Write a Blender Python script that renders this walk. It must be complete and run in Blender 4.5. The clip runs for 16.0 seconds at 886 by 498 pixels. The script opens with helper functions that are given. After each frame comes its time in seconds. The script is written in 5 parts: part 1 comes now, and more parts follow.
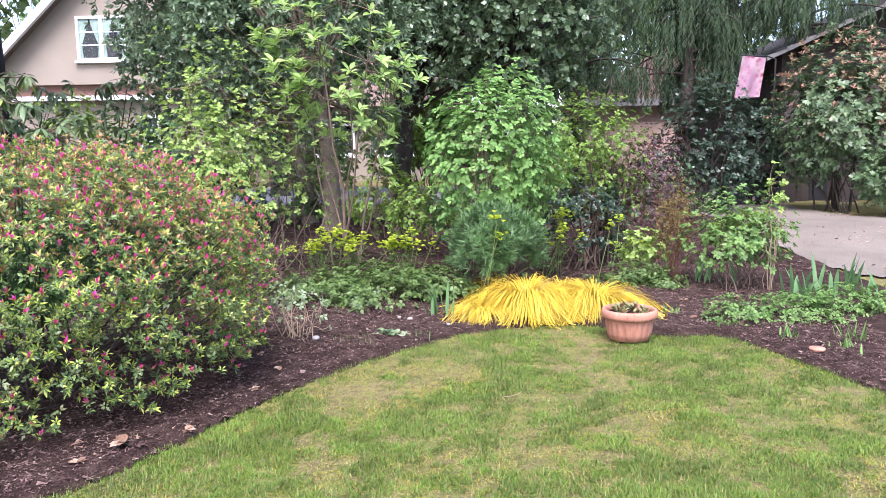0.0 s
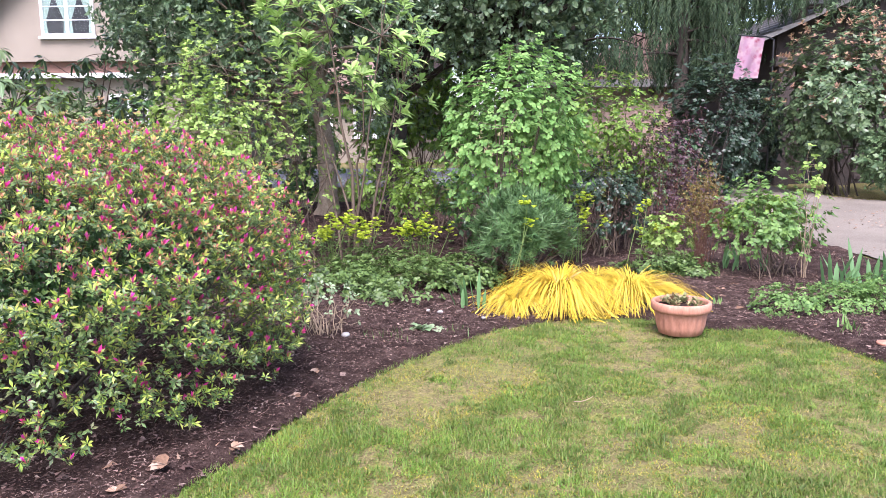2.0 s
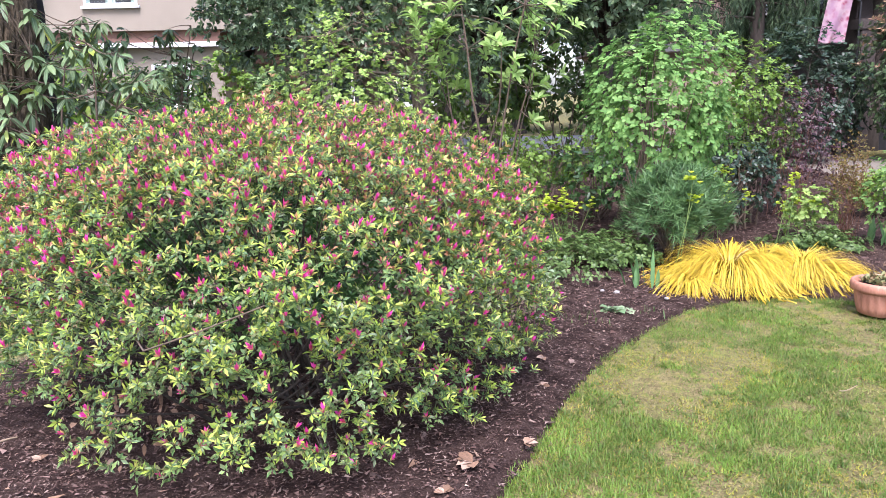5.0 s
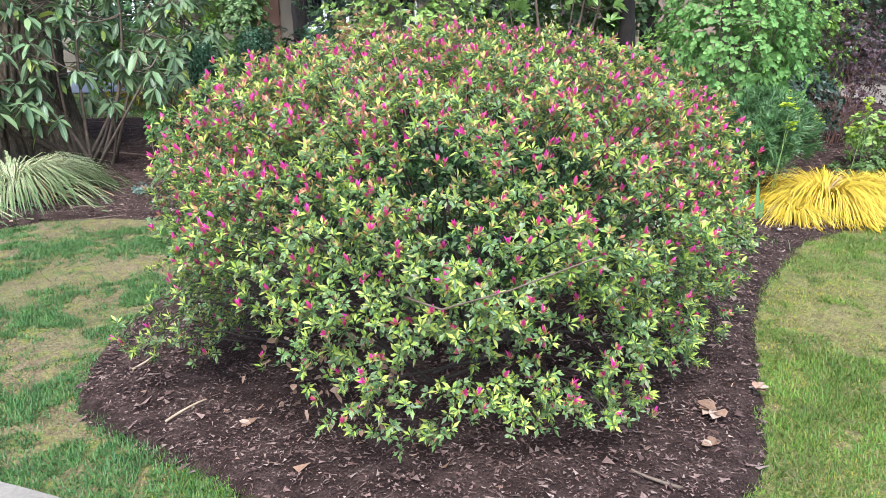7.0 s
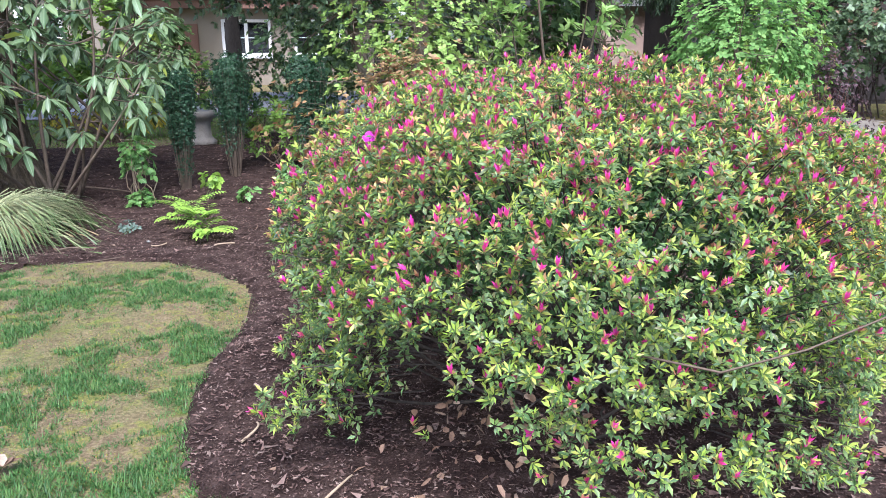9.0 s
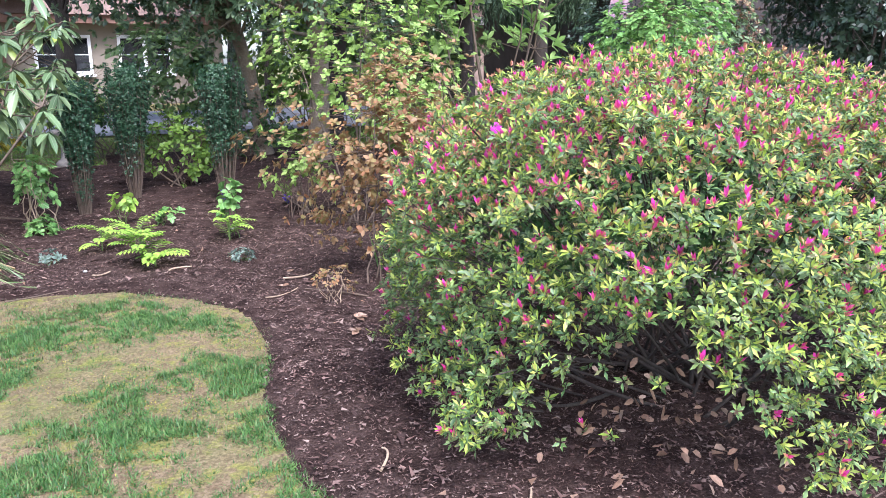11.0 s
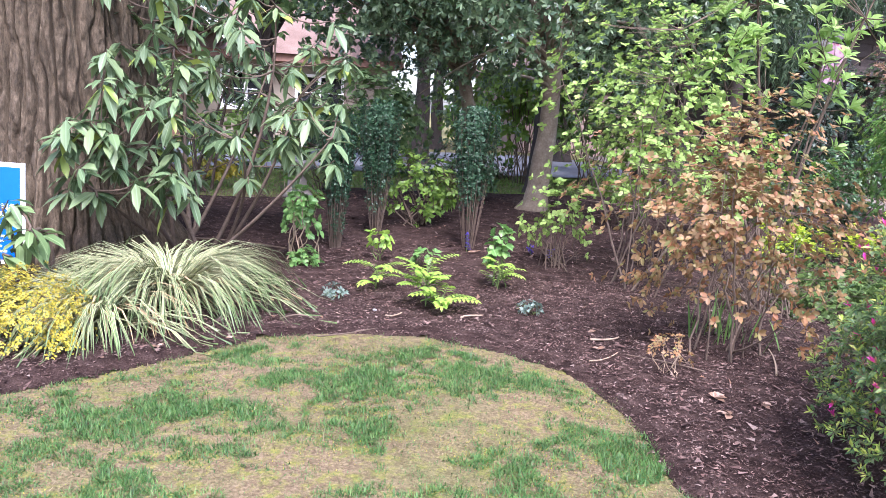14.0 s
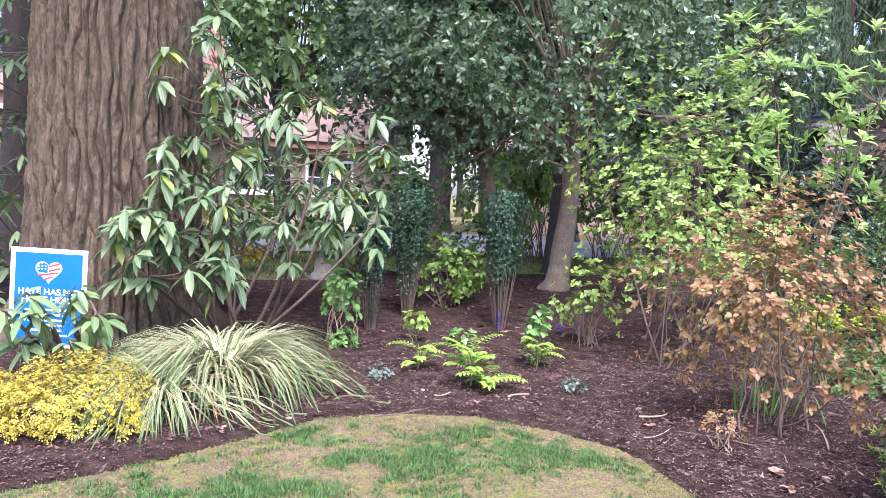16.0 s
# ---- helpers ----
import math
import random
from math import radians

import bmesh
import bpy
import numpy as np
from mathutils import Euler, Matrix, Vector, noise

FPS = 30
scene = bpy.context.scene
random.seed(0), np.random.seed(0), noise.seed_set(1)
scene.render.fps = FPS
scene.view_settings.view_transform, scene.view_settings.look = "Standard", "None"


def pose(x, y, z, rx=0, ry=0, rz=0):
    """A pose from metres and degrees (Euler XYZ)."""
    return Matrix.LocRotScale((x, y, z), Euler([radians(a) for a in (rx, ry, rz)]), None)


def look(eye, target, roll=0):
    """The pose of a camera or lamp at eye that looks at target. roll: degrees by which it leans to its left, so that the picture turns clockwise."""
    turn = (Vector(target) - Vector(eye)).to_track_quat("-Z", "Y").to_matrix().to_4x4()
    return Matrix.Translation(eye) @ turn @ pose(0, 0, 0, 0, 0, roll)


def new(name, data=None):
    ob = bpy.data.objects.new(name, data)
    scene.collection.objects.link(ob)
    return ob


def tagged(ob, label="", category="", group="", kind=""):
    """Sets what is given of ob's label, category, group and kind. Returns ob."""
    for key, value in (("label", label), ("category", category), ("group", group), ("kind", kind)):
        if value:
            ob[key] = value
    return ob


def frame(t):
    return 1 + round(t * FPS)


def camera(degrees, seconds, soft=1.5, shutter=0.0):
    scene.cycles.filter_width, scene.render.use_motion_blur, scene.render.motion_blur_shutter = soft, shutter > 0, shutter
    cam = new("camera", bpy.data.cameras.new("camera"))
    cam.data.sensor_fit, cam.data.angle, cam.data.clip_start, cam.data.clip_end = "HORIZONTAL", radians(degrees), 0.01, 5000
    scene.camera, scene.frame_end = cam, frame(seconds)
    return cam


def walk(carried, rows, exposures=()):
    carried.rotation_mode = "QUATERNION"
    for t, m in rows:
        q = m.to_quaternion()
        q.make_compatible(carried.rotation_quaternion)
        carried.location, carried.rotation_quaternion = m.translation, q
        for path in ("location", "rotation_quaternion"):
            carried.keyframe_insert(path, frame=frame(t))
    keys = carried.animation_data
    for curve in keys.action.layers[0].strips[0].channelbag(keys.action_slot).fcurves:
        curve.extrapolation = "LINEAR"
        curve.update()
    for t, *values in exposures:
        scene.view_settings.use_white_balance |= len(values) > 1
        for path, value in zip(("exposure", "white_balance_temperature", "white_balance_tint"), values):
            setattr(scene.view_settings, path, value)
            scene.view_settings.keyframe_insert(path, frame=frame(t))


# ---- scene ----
cam = camera(60.4, 16.0, soft=0.2)
PATH = [
    (0, (0.347, -0.076, 1.467), (0.239, 1.903, 1.203), -0.7),
    (0.5, (0.277, -0.002, 1.481), (0.151, 1.981, 1.252), -0.3),
    (1, (0.156, 0.184, 1.484), (0.02, 2.169, 1.285), -0.1),
    (1.5, (0.019, 0.295, 1.468), (-0.084, 2.277, 1.216), 0.7),
    (2, (-0.194, 0.345, 1.464), (-0.215, 2.32, 1.152), -0.5),
    (2.5, (-0.417, 0.395, 1.45), (-0.366, 2.362, 1.096), -1.0),
    (3, (-0.598, 0.478, 1.442), (-0.576, 2.449, 1.102), -1.8),
    (3.2, (-0.675, 0.538, 1.445), (-0.67, 2.51, 1.112), -1.8),
    (5.3, (-1.658, 0.49, 1.559), (-1.711, 2.441, 1.123), -1.1),
    (5.5, (-1.808, 0.52, 1.542), (-1.834, 2.461, 1.058), -1.1),
    (6, (-2.199, 0.578, 1.536), (-2.186, 2.47, 0.888), -1.0),
    (6.5, (-2.407, 0.657, 1.533), (-2.376, 2.545, 0.875), -0.9),
    (7, (-2.63, 0.77, 1.574), (-2.552, 2.681, 0.989), -1.2),
    (7.5, (-2.901, 0.84, 1.577), (-2.737, 2.751, 1.009), -1.2),
    (8, (-3.188, 0.871, 1.561), (-2.94, 2.774, 0.999), -1.3),
    (8.5, (-3.4, 1.055, 1.582), (-3.118, 2.962, 1.05), -1.0),
    (9, (-3.629, 1.179, 1.586), (-3.291, 3.081, 1.066), -0.2),
    (9.2, (-3.754, 1.223, 1.587), (-3.377, 3.112, 1.051), -0.7),
    (11.3, (-4.894, 1.742, 1.445), (-4.085, 3.511, 0.981), -0.2),
    (11.5, (-4.981, 1.782, 1.438), (-4.206, 3.568, 0.981), 0.2),
    (12, (-5.194, 1.985, 1.436), (-4.59, 3.844, 1.013), -0.2),
    (12.5, (-5.361, 2.13, 1.438), (-4.814, 4.021, 1.087), 0.6),
    (13, (-5.591, 2.229, 1.427), (-4.981, 4.102, 1.077), -0.5),
    (13.5, (-5.786, 2.337, 1.402), (-5.224, 4.217, 1.017), 0.4),
    (14, (-5.885, 2.508, 1.402), (-5.357, 4.405, 1.049), 3.2),
    (14.5, (-5.98, 2.562, 1.413), (-5.439, 4.465, 1.122), 4.3),
    (15, (-6.104, 2.517, 1.411), (-5.549, 4.422, 1.155), 3.2),
    (15.5, (-6.197, 2.437, 1.4), (-5.644, 4.347, 1.186), 2.2),
    (16, (-6.243, 2.433, 1.411), (-5.717, 4.357, 1.268), 2.5),
]
walk(cam, [(t, look(eye, target, roll)) for t, eye, target, roll in PATH], exposures=[(0, 2.07, 6030, 25), (3, 2.08, 6100, 26), (5.4, 1.97, 5950, 21), (6.4, 1.91, 5830, 9), (9, 1.93, 5720, 14), (12, 2.22, 5760, 22), (16, 2.30, 5830, 29)])

# ---- world and light: bright overcast spring day ----
world = bpy.data.worlds.new("overcast_sky")
scene.world = world
world.use_nodes = True
wn = world.node_tree
sky = wn.nodes.new("ShaderNodeTexSky")
sky.sky_type = "NISHITA"
sky.sun_disc = False
sky.sun_elevation = radians(52)
sky.sun_rotation = radians(200)
sky.air_density, sky.dust_density, sky.ozone_density = 1.0, 2.5, 1.0
wn.nodes["Background"].inputs["Strength"].default_value = 0.12
wn.links.new(sky.outputs["Color"], wn.nodes["Background"].inputs["Color"])
sun = new("sun", bpy.data.lights.new("sun", "SUN"))
sun.data.energy = 2.0
sun.data.angle = radians(28)
sun.data.color = (1.0, 0.985, 0.96)
sun.matrix_world = look((2, -12, 32), (0, 6, 0))

# ---- numeric helpers ----


def vnoise(x, y, s, seed=0):
    """Smooth value noise in 0..1 at cells of s metres."""
    g = np.random.default_rng(1000 + seed).random((64, 64))
    u, v = np.asarray(x) / s + 31.7, np.asarray(y) / s + 17.3
    i, j = np.floor(u).astype(int), np.floor(v).astype(int)
    a, b = u - i, v - j
    a, b = a * a * (3 - 2 * a), b * b * (3 - 2 * b)
    i, j, i1, j1 = i % 64, j % 64, (i + 1) % 64, (j + 1) % 64
    return (g[i, j] * (1 - a) + g[i1, j] * a) * (1 - b) + (g[i, j1] * (1 - a) + g[i1, j1] * a) * b


def rise(x, y):
    """Height of the ground: it climbs a little behind the beds."""
    k = np.clip((np.asarray(y, float) - 8.5) / 4.0, 0, 1)
    return 0.2 * k * k * (3 - 2 * k) + 0 * np.asarray(x, float)


def unit(a):
    return a / np.maximum(np.linalg.norm(a, axis=-1, keepdims=True), 1e-9)


def inside(px, py, poly):
    c = np.zeros(np.shape(px), bool)
    for k in range(len(poly)):
        (x0, y0), (x1, y1) = poly[k - 1], poly[k]
        if y0 == y1:
            continue
        c ^= ((y0 > py) != (y1 > py)) & (px < (x1 - x0) * (py - y0) / (y1 - y0) + x0)
    return c


def chaikin(poly, n=2):
    for _ in range(n):
        out = []
        for k in range(len(poly)):
            (x0, y0), (x1, y1) = poly[k - 1], poly[k]
            out += [(x0 * .75 + x1 * .25, y0 * .75 + y1 * .25), (x0 * .25 + x1 * .75, y0 * .25 + y1 * .75)]
        poly = out
    return poly


# ---- mesh helpers ----
def mesh_of(name, V, F, mat, uv=None, smooth=True):
    """A mesh from arrays: V (n,3); F a list of (m,k) index arrays."""
    F = [f for f in (F if isinstance(F, list) else [F]) if len(f)]
    me = bpy.data.meshes.new(name)
    V = np.asarray(V, np.float32)
    sizes = np.concatenate([np.full(len(f), f.shape[1]) for f in F])
    loops = np.concatenate([f.ravel() for f in F]).astype(np.int32)
    me.vertices.add(len(V))
    me.vertices.foreach_set("co", V.ravel())
    me.loops.add(len(loops))
    me.loops.foreach_set("vertex_index", loops)
    me.polygons.add(len(sizes))
    me.polygons.foreach_set("loop_start", np.concatenate([[0], np.cumsum(sizes)[:-1]]).astype(np.int32))
    if smooth:
        me.polygons.foreach_set("use_smooth", np.ones(len(sizes), bool))
    if uv is not None:
        layer = me.uv_layers.new(name="UVMap")
        layer.data.foreach_set("uv", np.asarray(uv, np.float32)[loops].ravel())
    me.update(calc_edges=True)
    me.validate()
    for m in (mat if isinstance(mat, (list, tuple)) else [mat]):
        me.materials.append(m)
    return me


def part(name, geo, mat, parent=None, label="", smooth=True, kind=""):
    """One mesh object under a thing. geo: (V, F) or (V, F, UV), in world metres."""
    V, F = np.asarray(geo[0], float), geo[1]
    base = np.array(parent.matrix_world.translation) if parent and not parent.parent else np.zeros(3)
    if parent and parent.parent:
        base = np.array(parent.parent.location) + np.array(parent.location)
    elif parent:
        base = np.array(parent.location)
    ob = new(name, mesh_of(name, V - base, F, mat, geo[2] if len(geo) > 2 else None, smooth))
    ob.parent = parent
    many = ("foliage", "crown", "branchwork", "brushwood", "blossom", "bud_casing", "new_growth", "inner_foliage", "old_foliage", "dry_foliage")
    return tagged(ob, label, kind=kind or ("stuff" if name in many else ""))


def solid(name, bm, mat, parent=None, label="", smooth=False):
    """A bmesh as one mesh object, in its parent's space."""
    me = bpy.data.meshes.new(name)
    bmesh.ops.recalc_face_normals(bm, faces=bm.faces)
    bm.to_mesh(me)
    bm.free()
    if smooth:
        for p in me.polygons:
            p.use_smooth = True
    me.materials.append(mat)
    ob = new(name, me)
    ob.parent = parent
    return tagged(ob, label)


def thing(name, x, y, label, category, group="", z=None, kind=""):
    ob = new(name)
    ob.location = (x, y, float(rise(x, y)) if z is None else z)
    return tagged(ob, label, category, group, kind)


def box(bm, x0, x1, y0, y1, z0, z1, bevel=0.0):
    m = Matrix.Translation(((x0 + x1) / 2, (y0 + y1) / 2, (z0 + z1) / 2)) @ Matrix.Diagonal((x1 - x0, y1 - y0, z1 - z0, 1))
    vs = bmesh.ops.create_cube(bm, size=1, matrix=m)["verts"]
    if bevel:
        es = list({e for v in vs for e in v.link_edges})
        bmesh.ops.bevel(bm, geom=es, offset=bevel, segments=2, affect="EDGES")


def boxed(name, x0, x1, y0, y1, z0, z1, mat, parent, bevel=0.0, label=""):
    """A box in its parent's space."""
    bm = bmesh.new()
    box(bm, x0, x1, y0, y1, z0, z1, bevel)
    return solid(name, bm, mat, parent, label)


def joined(geos):
    V, F, U, n = [], {}, [], 0
    for g in geos:
        V.append(np.asarray(g[0], float))
        for f in (g[1] if isinstance(g[1], list) else [g[1]]):
            if len(f):
                F.setdefault(f.shape[1], []).append(f + n)
        if len(g) > 2:
            U.append(g[2])
        n += len(g[0])
    out = (np.concatenate(V), [np.concatenate(f) for f in F.values()])
    return out + ((np.concatenate(U),) if len(U) == len(V) else ())


# leaf outlines: stations of (along, half width) between foot and tip, and the fold of the blade
SHAPES = {
    "lance": ([(.35, .85), (.7, .8)], .25),
    "oval": ([(.3, .9), (.72, .85)], .2),
    "small": ([(.5, 1.0)], .25),
    "flat": ([(.5, 1.0)], .0),
    "sword": ([(.3, 1.0), (.7, .8)], .2),
    "tri": ([], .0),
}


def leaves(P, D, N, L, W, shape="lance", droop=0.0):
    """Leaf blades: P feet, D ways out, N upper sides, L lengths, W half widths; droop bends the tip down."""
    rows, fold = SHAPES[shape]
    n = len(P)
    D = unit(D)
    S = unit(np.cross(D, N) + 1e-6)
    N = unit(np.cross(S, D))
    L, W, droop = (np.broadcast_to(np.asarray(a, float), (n,)) for a in (L, W, droop))
    V, U = [], []

    def put(u, w, c):
        mid = P + D * (L * u * (1 - .35 * droop * u))[:, None] - np.array([0, 0, 1.0]) * (droop * L * u * u)[:, None]
        V.append(mid + S * (W * w * c)[:, None] + N * (W * w * fold * 1.6 * abs(c))[:, None])
        U.append(np.broadcast_to([c * w * .5 + .5, u], (n, 2)))
    if not rows:
        put(0, 1, -1), put(0, 1, 1), put(1, 0, 0)
        tri, quad = [(0, 1, 2)], []
    else:
        put(0, 0, 0)
        cols = (-1, 0, 1) if fold else (-1, 1)
        q = len(cols)
        for u, w in rows:
            for c in cols:
                put(u, w, c)
        put(1, 0, 0)
        k = len(rows)
        tip = 1 + k * q
        tri = [(0, 2 + b, 1 + b) for b in range(q - 1)] + [(tip, 1 + (k - 1) * q + b, 2 + (k - 1) * q + b) for b in range(q - 1)]
        quad = [(1 + r * q + b, 2 + r * q + b, 2 + (r + 1) * q + b, 1 + (r + 1) * q + b) for r in range(k - 1) for b in range(q - 1)]
    m = len(V)
    V = np.stack(V, 1).reshape(-1, 3)
    U = np.stack(U, 1).reshape(-1, 2)
    base = np.arange(n)[:, None, None] * m
    F = [(base + np.array(f)[None]).reshape(-1, len(f[0])) for f in (tri, quad) if f]
    return V, F, U


def arcs(P, az, e0, e1, L, W, rows=6, fold=.25):
    """Arching grass blades: they leave P at elevation e0 and end at e1."""
    n = len(P)
    u = np.linspace(0, 1, rows)
    w = np.interp(u, [0, .15, .5, .8, 1], [.6, 1, 1, .6, .04])
    side = np.stack([-np.sin(az), np.cos(az), np.zeros(n)], -1)
    pos, V, U = np.array(P, float), [], []
    for k in range(rows):
        el = e0 + (e1 - e0) * u[k] ** 1.45
        D = np.stack([np.cos(az) * np.cos(el), np.sin(az) * np.cos(el), np.sin(el)], -1)
        if k:
            pos = pos + D * (L / (rows - 1))[:, None]
        N = np.stack([-np.cos(az) * np.sin(el), -np.sin(az) * np.sin(el), np.cos(el)], -1)
        for c in (-1, 0, 1):
            V.append(pos + side * (W * w[k] * c)[:, None] + N * (W * w[k] * fold * abs(c))[:, None])
            U.append(np.broadcast_to([c * .5 * w[k] + .5, u[k]], (n, 2)))
    f = [(a * 3 + b, a * 3 + b + 1, a * 3 + b + 4, a * 3 + b + 3) for a in range(rows - 1) for b in range(2)]
    F = (np.arange(n)[:, None, None] * (rows * 3) + np.array(f)[None]).reshape(-1, 4)
    return np.stack(V, 1).reshape(-1, 3), [F], np.stack(U, 1).reshape(-1, 2)


def tubes(paths, sides=5):
    """Round tapered branches: each path is (points, radius at foot, radius at tip)."""
    V, F, n = [], [], 0
    ang = np.arange(sides) * 2 * math.pi / sides
    for pts, r0, r1 in paths:
        pts = np.asarray(pts, float)
        k = len(pts)
        T = unit(np.gradient(pts, axis=0))
        ref = np.array([0, 0, 1.0]) if abs(T[0, 2]) < .9 else np.array([1.0, 0, 0])
        A = unit(np.cross(T, ref))
        B = np.cross(T, A)
        r = np.linspace(r0, r1, k)[:, None, None]
        V.append((pts[:, None] + r * (np.cos(ang)[None, :, None] * A[:, None] + np.sin(ang)[None, :, None] * B[:, None])).reshape(-1, 3))
        i = np.arange(k - 1)[:, None] * sides
        j = np.arange(sides)[None]
        j1 = (j + 1) % sides
        F.append(np.stack([i + j, i + j1, i + sides + j1, i + sides + j], -1).reshape(-1, 4) + n)
        n += k * sides
    return np.concatenate(V), [np.concatenate(F)]


def bend(a, b, g, k=6, sag=0.0, wob=0.0):
    """A curved line from a to b."""
    a, b = np.asarray(a, float), np.asarray(b, float)
    t = np.linspace(0, 1, k)[:, None]
    c = (a + b) / 2 + np.array([0, 0, sag]) + g.normal(0, 1, 3) * wob
    return a * (1 - t) ** 2 + 2 * c * t * (1 - t) + b * t * t


def ball_dirs(n, g, low=-0.5):
    z = g.uniform(low, 1, n)
    a = g.uniform(0, 2 * math.pi, n)
    r = np.sqrt(1 - z * z)
    return np.stack([r * np.cos(a), r * np.sin(a), z], -1)


def lumps(d, g, amp):
    """Uneven outline of a crown, by direction."""
    k = g.normal(0, 1, (7, 3)) * 2.6
    return 1 + amp * np.mean(np.sin(d @ k.T + g.uniform(0, 6.28, 7)), axis=1) * 2.2


def whorls(C, A, g, per, L, W, shape, tilt=(50, 85), droop=0.15, vary=.3):
    """A whorl of leaves at each C about its axis A."""
    n = len(C)
    ref = np.where(np.abs(A[:, 2:3]) < .9, np.array([[0, 0, 1.0]]), np.array([[1.0, 0, 0]]))
    X = unit(np.cross(A, ref))
    Y = np.cross(A, X)
    ph = (np.arange(per)[None] * 2.4 + g.uniform(0, 6.28, (n, 1)) + g.normal(0, .25, (n, per)))[..., None]
    ti = np.radians(g.uniform(tilt[0], tilt[1], (n, per)))[..., None]
    R = np.cos(ph) * X[:, None] + np.sin(ph) * Y[:, None]
    D = A[:, None] * np.cos(ti) + R * np.sin(ti)
    N = A[:, None] * np.sin(ti) - R * np.cos(ti)
    Ls = L * g.uniform(1 - vary, 1 + vary, (n, per))
    P = C[:, None] + D * .004 - A[:, None] * (g.random((n, per, 1)) * L * .35)
    return leaves(P.reshape(-1, 3), D.reshape(-1, 3), N.reshape(-1, 3), Ls.ravel(), (Ls * W / L).ravel(), shape, droop)


def crown(g, cx, cy, rx, ry, z0, z1, n, shell=(.6, 1.0), low=-.6, amp=.16, clump=.7):
    """Places in an uneven crown, gathered in clumps with gaps between, and the ways out of it."""
    m = max(12, n // 16)
    mids = ball_dirs(m, g, low)
    own = g.integers(0, m, n)
    near = unit(mids[own] + g.normal(0, 1.15 / math.sqrt(m), (n, 3)))
    d = np.where((g.random(n) < clump)[:, None], near, ball_dirs(n, g, low))
    depth = g.uniform(-.09, .05, m)[own]
    r = (g.uniform(shell[0] ** 2, shell[1] ** 2, n) ** .5 + depth) * lumps(d, g, amp)
    C = np.array([cx, cy, (z0 + z1) / 2]) + d * r[:, None] * np.array([rx, ry, (z1 - z0) / 2])
    return C, d


def shrub(name, label, category, x, y, rx, ry, z0, z1, n, per, L, W, shape, leaf, wood, stems=12, group="",
          seed=0, shell=(.6, 1.0), low=-.6, amp=.16, up=.6, droop=.15, tilt=(50, 85), twig=.2, r0=.012, spread=.12, leaf_label=""):
    """A shrub: stems, twigs and whorls of leaves in an uneven crown. Heights are above the ground."""
    g = np.random.default_rng(seed + 50)
    b = float(rise(x, y))
    ob = thing(name, x, y, label, category, group)
    C, d = crown(g, x, y, rx, ry, b + z0, b + z1, n, shell, low, amp)
    C[:, 2] = np.maximum(C[:, 2], b + .03)
    A = unit(d + np.array([0, 0, up]) + g.normal(0, .35, (n, 3)))
    part("foliage", whorls(C, A, g, per, L, W, shape, tilt, droop), leaf, ob, leaf_label)
    pick = g.choice(n, min(stems, n), False)
    shown = z1 > .4
    paths, joints = [], []
    for i in pick:
        foot = np.array([x + g.normal(0, spread), y + g.normal(0, spread), b - .03])
        p = bend(foot, C[i], g, 7, .15 * (z1 - z0) * g.random(), .06 * rx)
        p[1:-1] += g.normal(0, .018, (5, 3))
        if shown:
            part("stem", tubes([(p, r0 * g.uniform(.7, 1.2), r0 * .25)], 6), wood, ob)
        else:
            paths.append((p, r0 * g.uniform(.7, 1.2), r0 * .25))
        joints.append(p[3:])
    J = np.concatenate(joints)
    if twig:
        for i in g.choice(n, min(n, 170), False):
            near = J[np.argmin(((J - C[i]) ** 2).sum(1))]
            paths.append((bend(near, C[i], g, 4, -.02, .02), r0 * .3, r0 * .15))
    if paths:
        part("brushwood", tubes(paths, 3), wood, ob, kind="stuff")
    return ob, C, A

# ---- materials ----
def material(name, rough=.6, metal=0.0, spec=.5):
    m = bpy.data.materials.new(name)
    m.use_nodes = True
    b = m.node_tree.nodes["Principled BSDF"]
    b.inputs["Roughness"].default_value, b.inputs["Metallic"].default_value = rough, metal
    b.inputs["Specular IOR Level"].default_value = spec
    return m, m.node_tree.nodes, m.node_tree.links, b


def ramp(nodes, stops):
    r = nodes.new("ShaderNodeValToRGB")
    e = r.color_ramp.elements
    while len(e) < len(stops):
        e.new(.5)
    for k, (p, c) in enumerate(stops):
        e[k].position, e[k].color = p, (*c, 1)
    return r


def mixed(nodes, links, fac, a, b, blend="MIX"):
    m = nodes.new("ShaderNodeMix")
    m.data_type, m.blend_type = "RGBA", blend
    for sock, v in ((m.inputs[0], fac), (m.inputs[6], a), (m.inputs[7], b)):
        if isinstance(v, (int, float)):
            sock.default_value = v
        elif isinstance(v, tuple):
            sock.default_value = (*v, 1)
        else:
            links.new(v, sock)
    return m.outputs[2]


def noise_of(nodes, links, scale, detail=4.0, rough=.6, coord="Object", stretch=None):
    t = nodes.new("ShaderNodeTexCoord")
    n = nodes.new("ShaderNodeTexNoise")
    n.inputs["Scale"].default_value, n.inputs["Detail"].default_value, n.inputs["Roughness"].default_value = scale, detail, rough
    out = t.outputs[coord]
    if stretch:
        mp = nodes.new("ShaderNodeMapping")
        mp.inputs["Scale"].default_value = stretch
        links.new(out, mp.inputs["Vector"])
        out = mp.outputs["Vector"]
    links.new(out, n.inputs["Vector"])
    return n.outputs["Fac"]


def bump(nodes, links, b, height, strength=.4, dist=.01):
    k = nodes.new("ShaderNodeBump")
    k.inputs["Strength"].default_value, k.inputs["Distance"].default_value = strength, dist
    links.new(height, k.inputs["Height"])
    links.new(k.outputs["Normal"], b.inputs["Normal"])


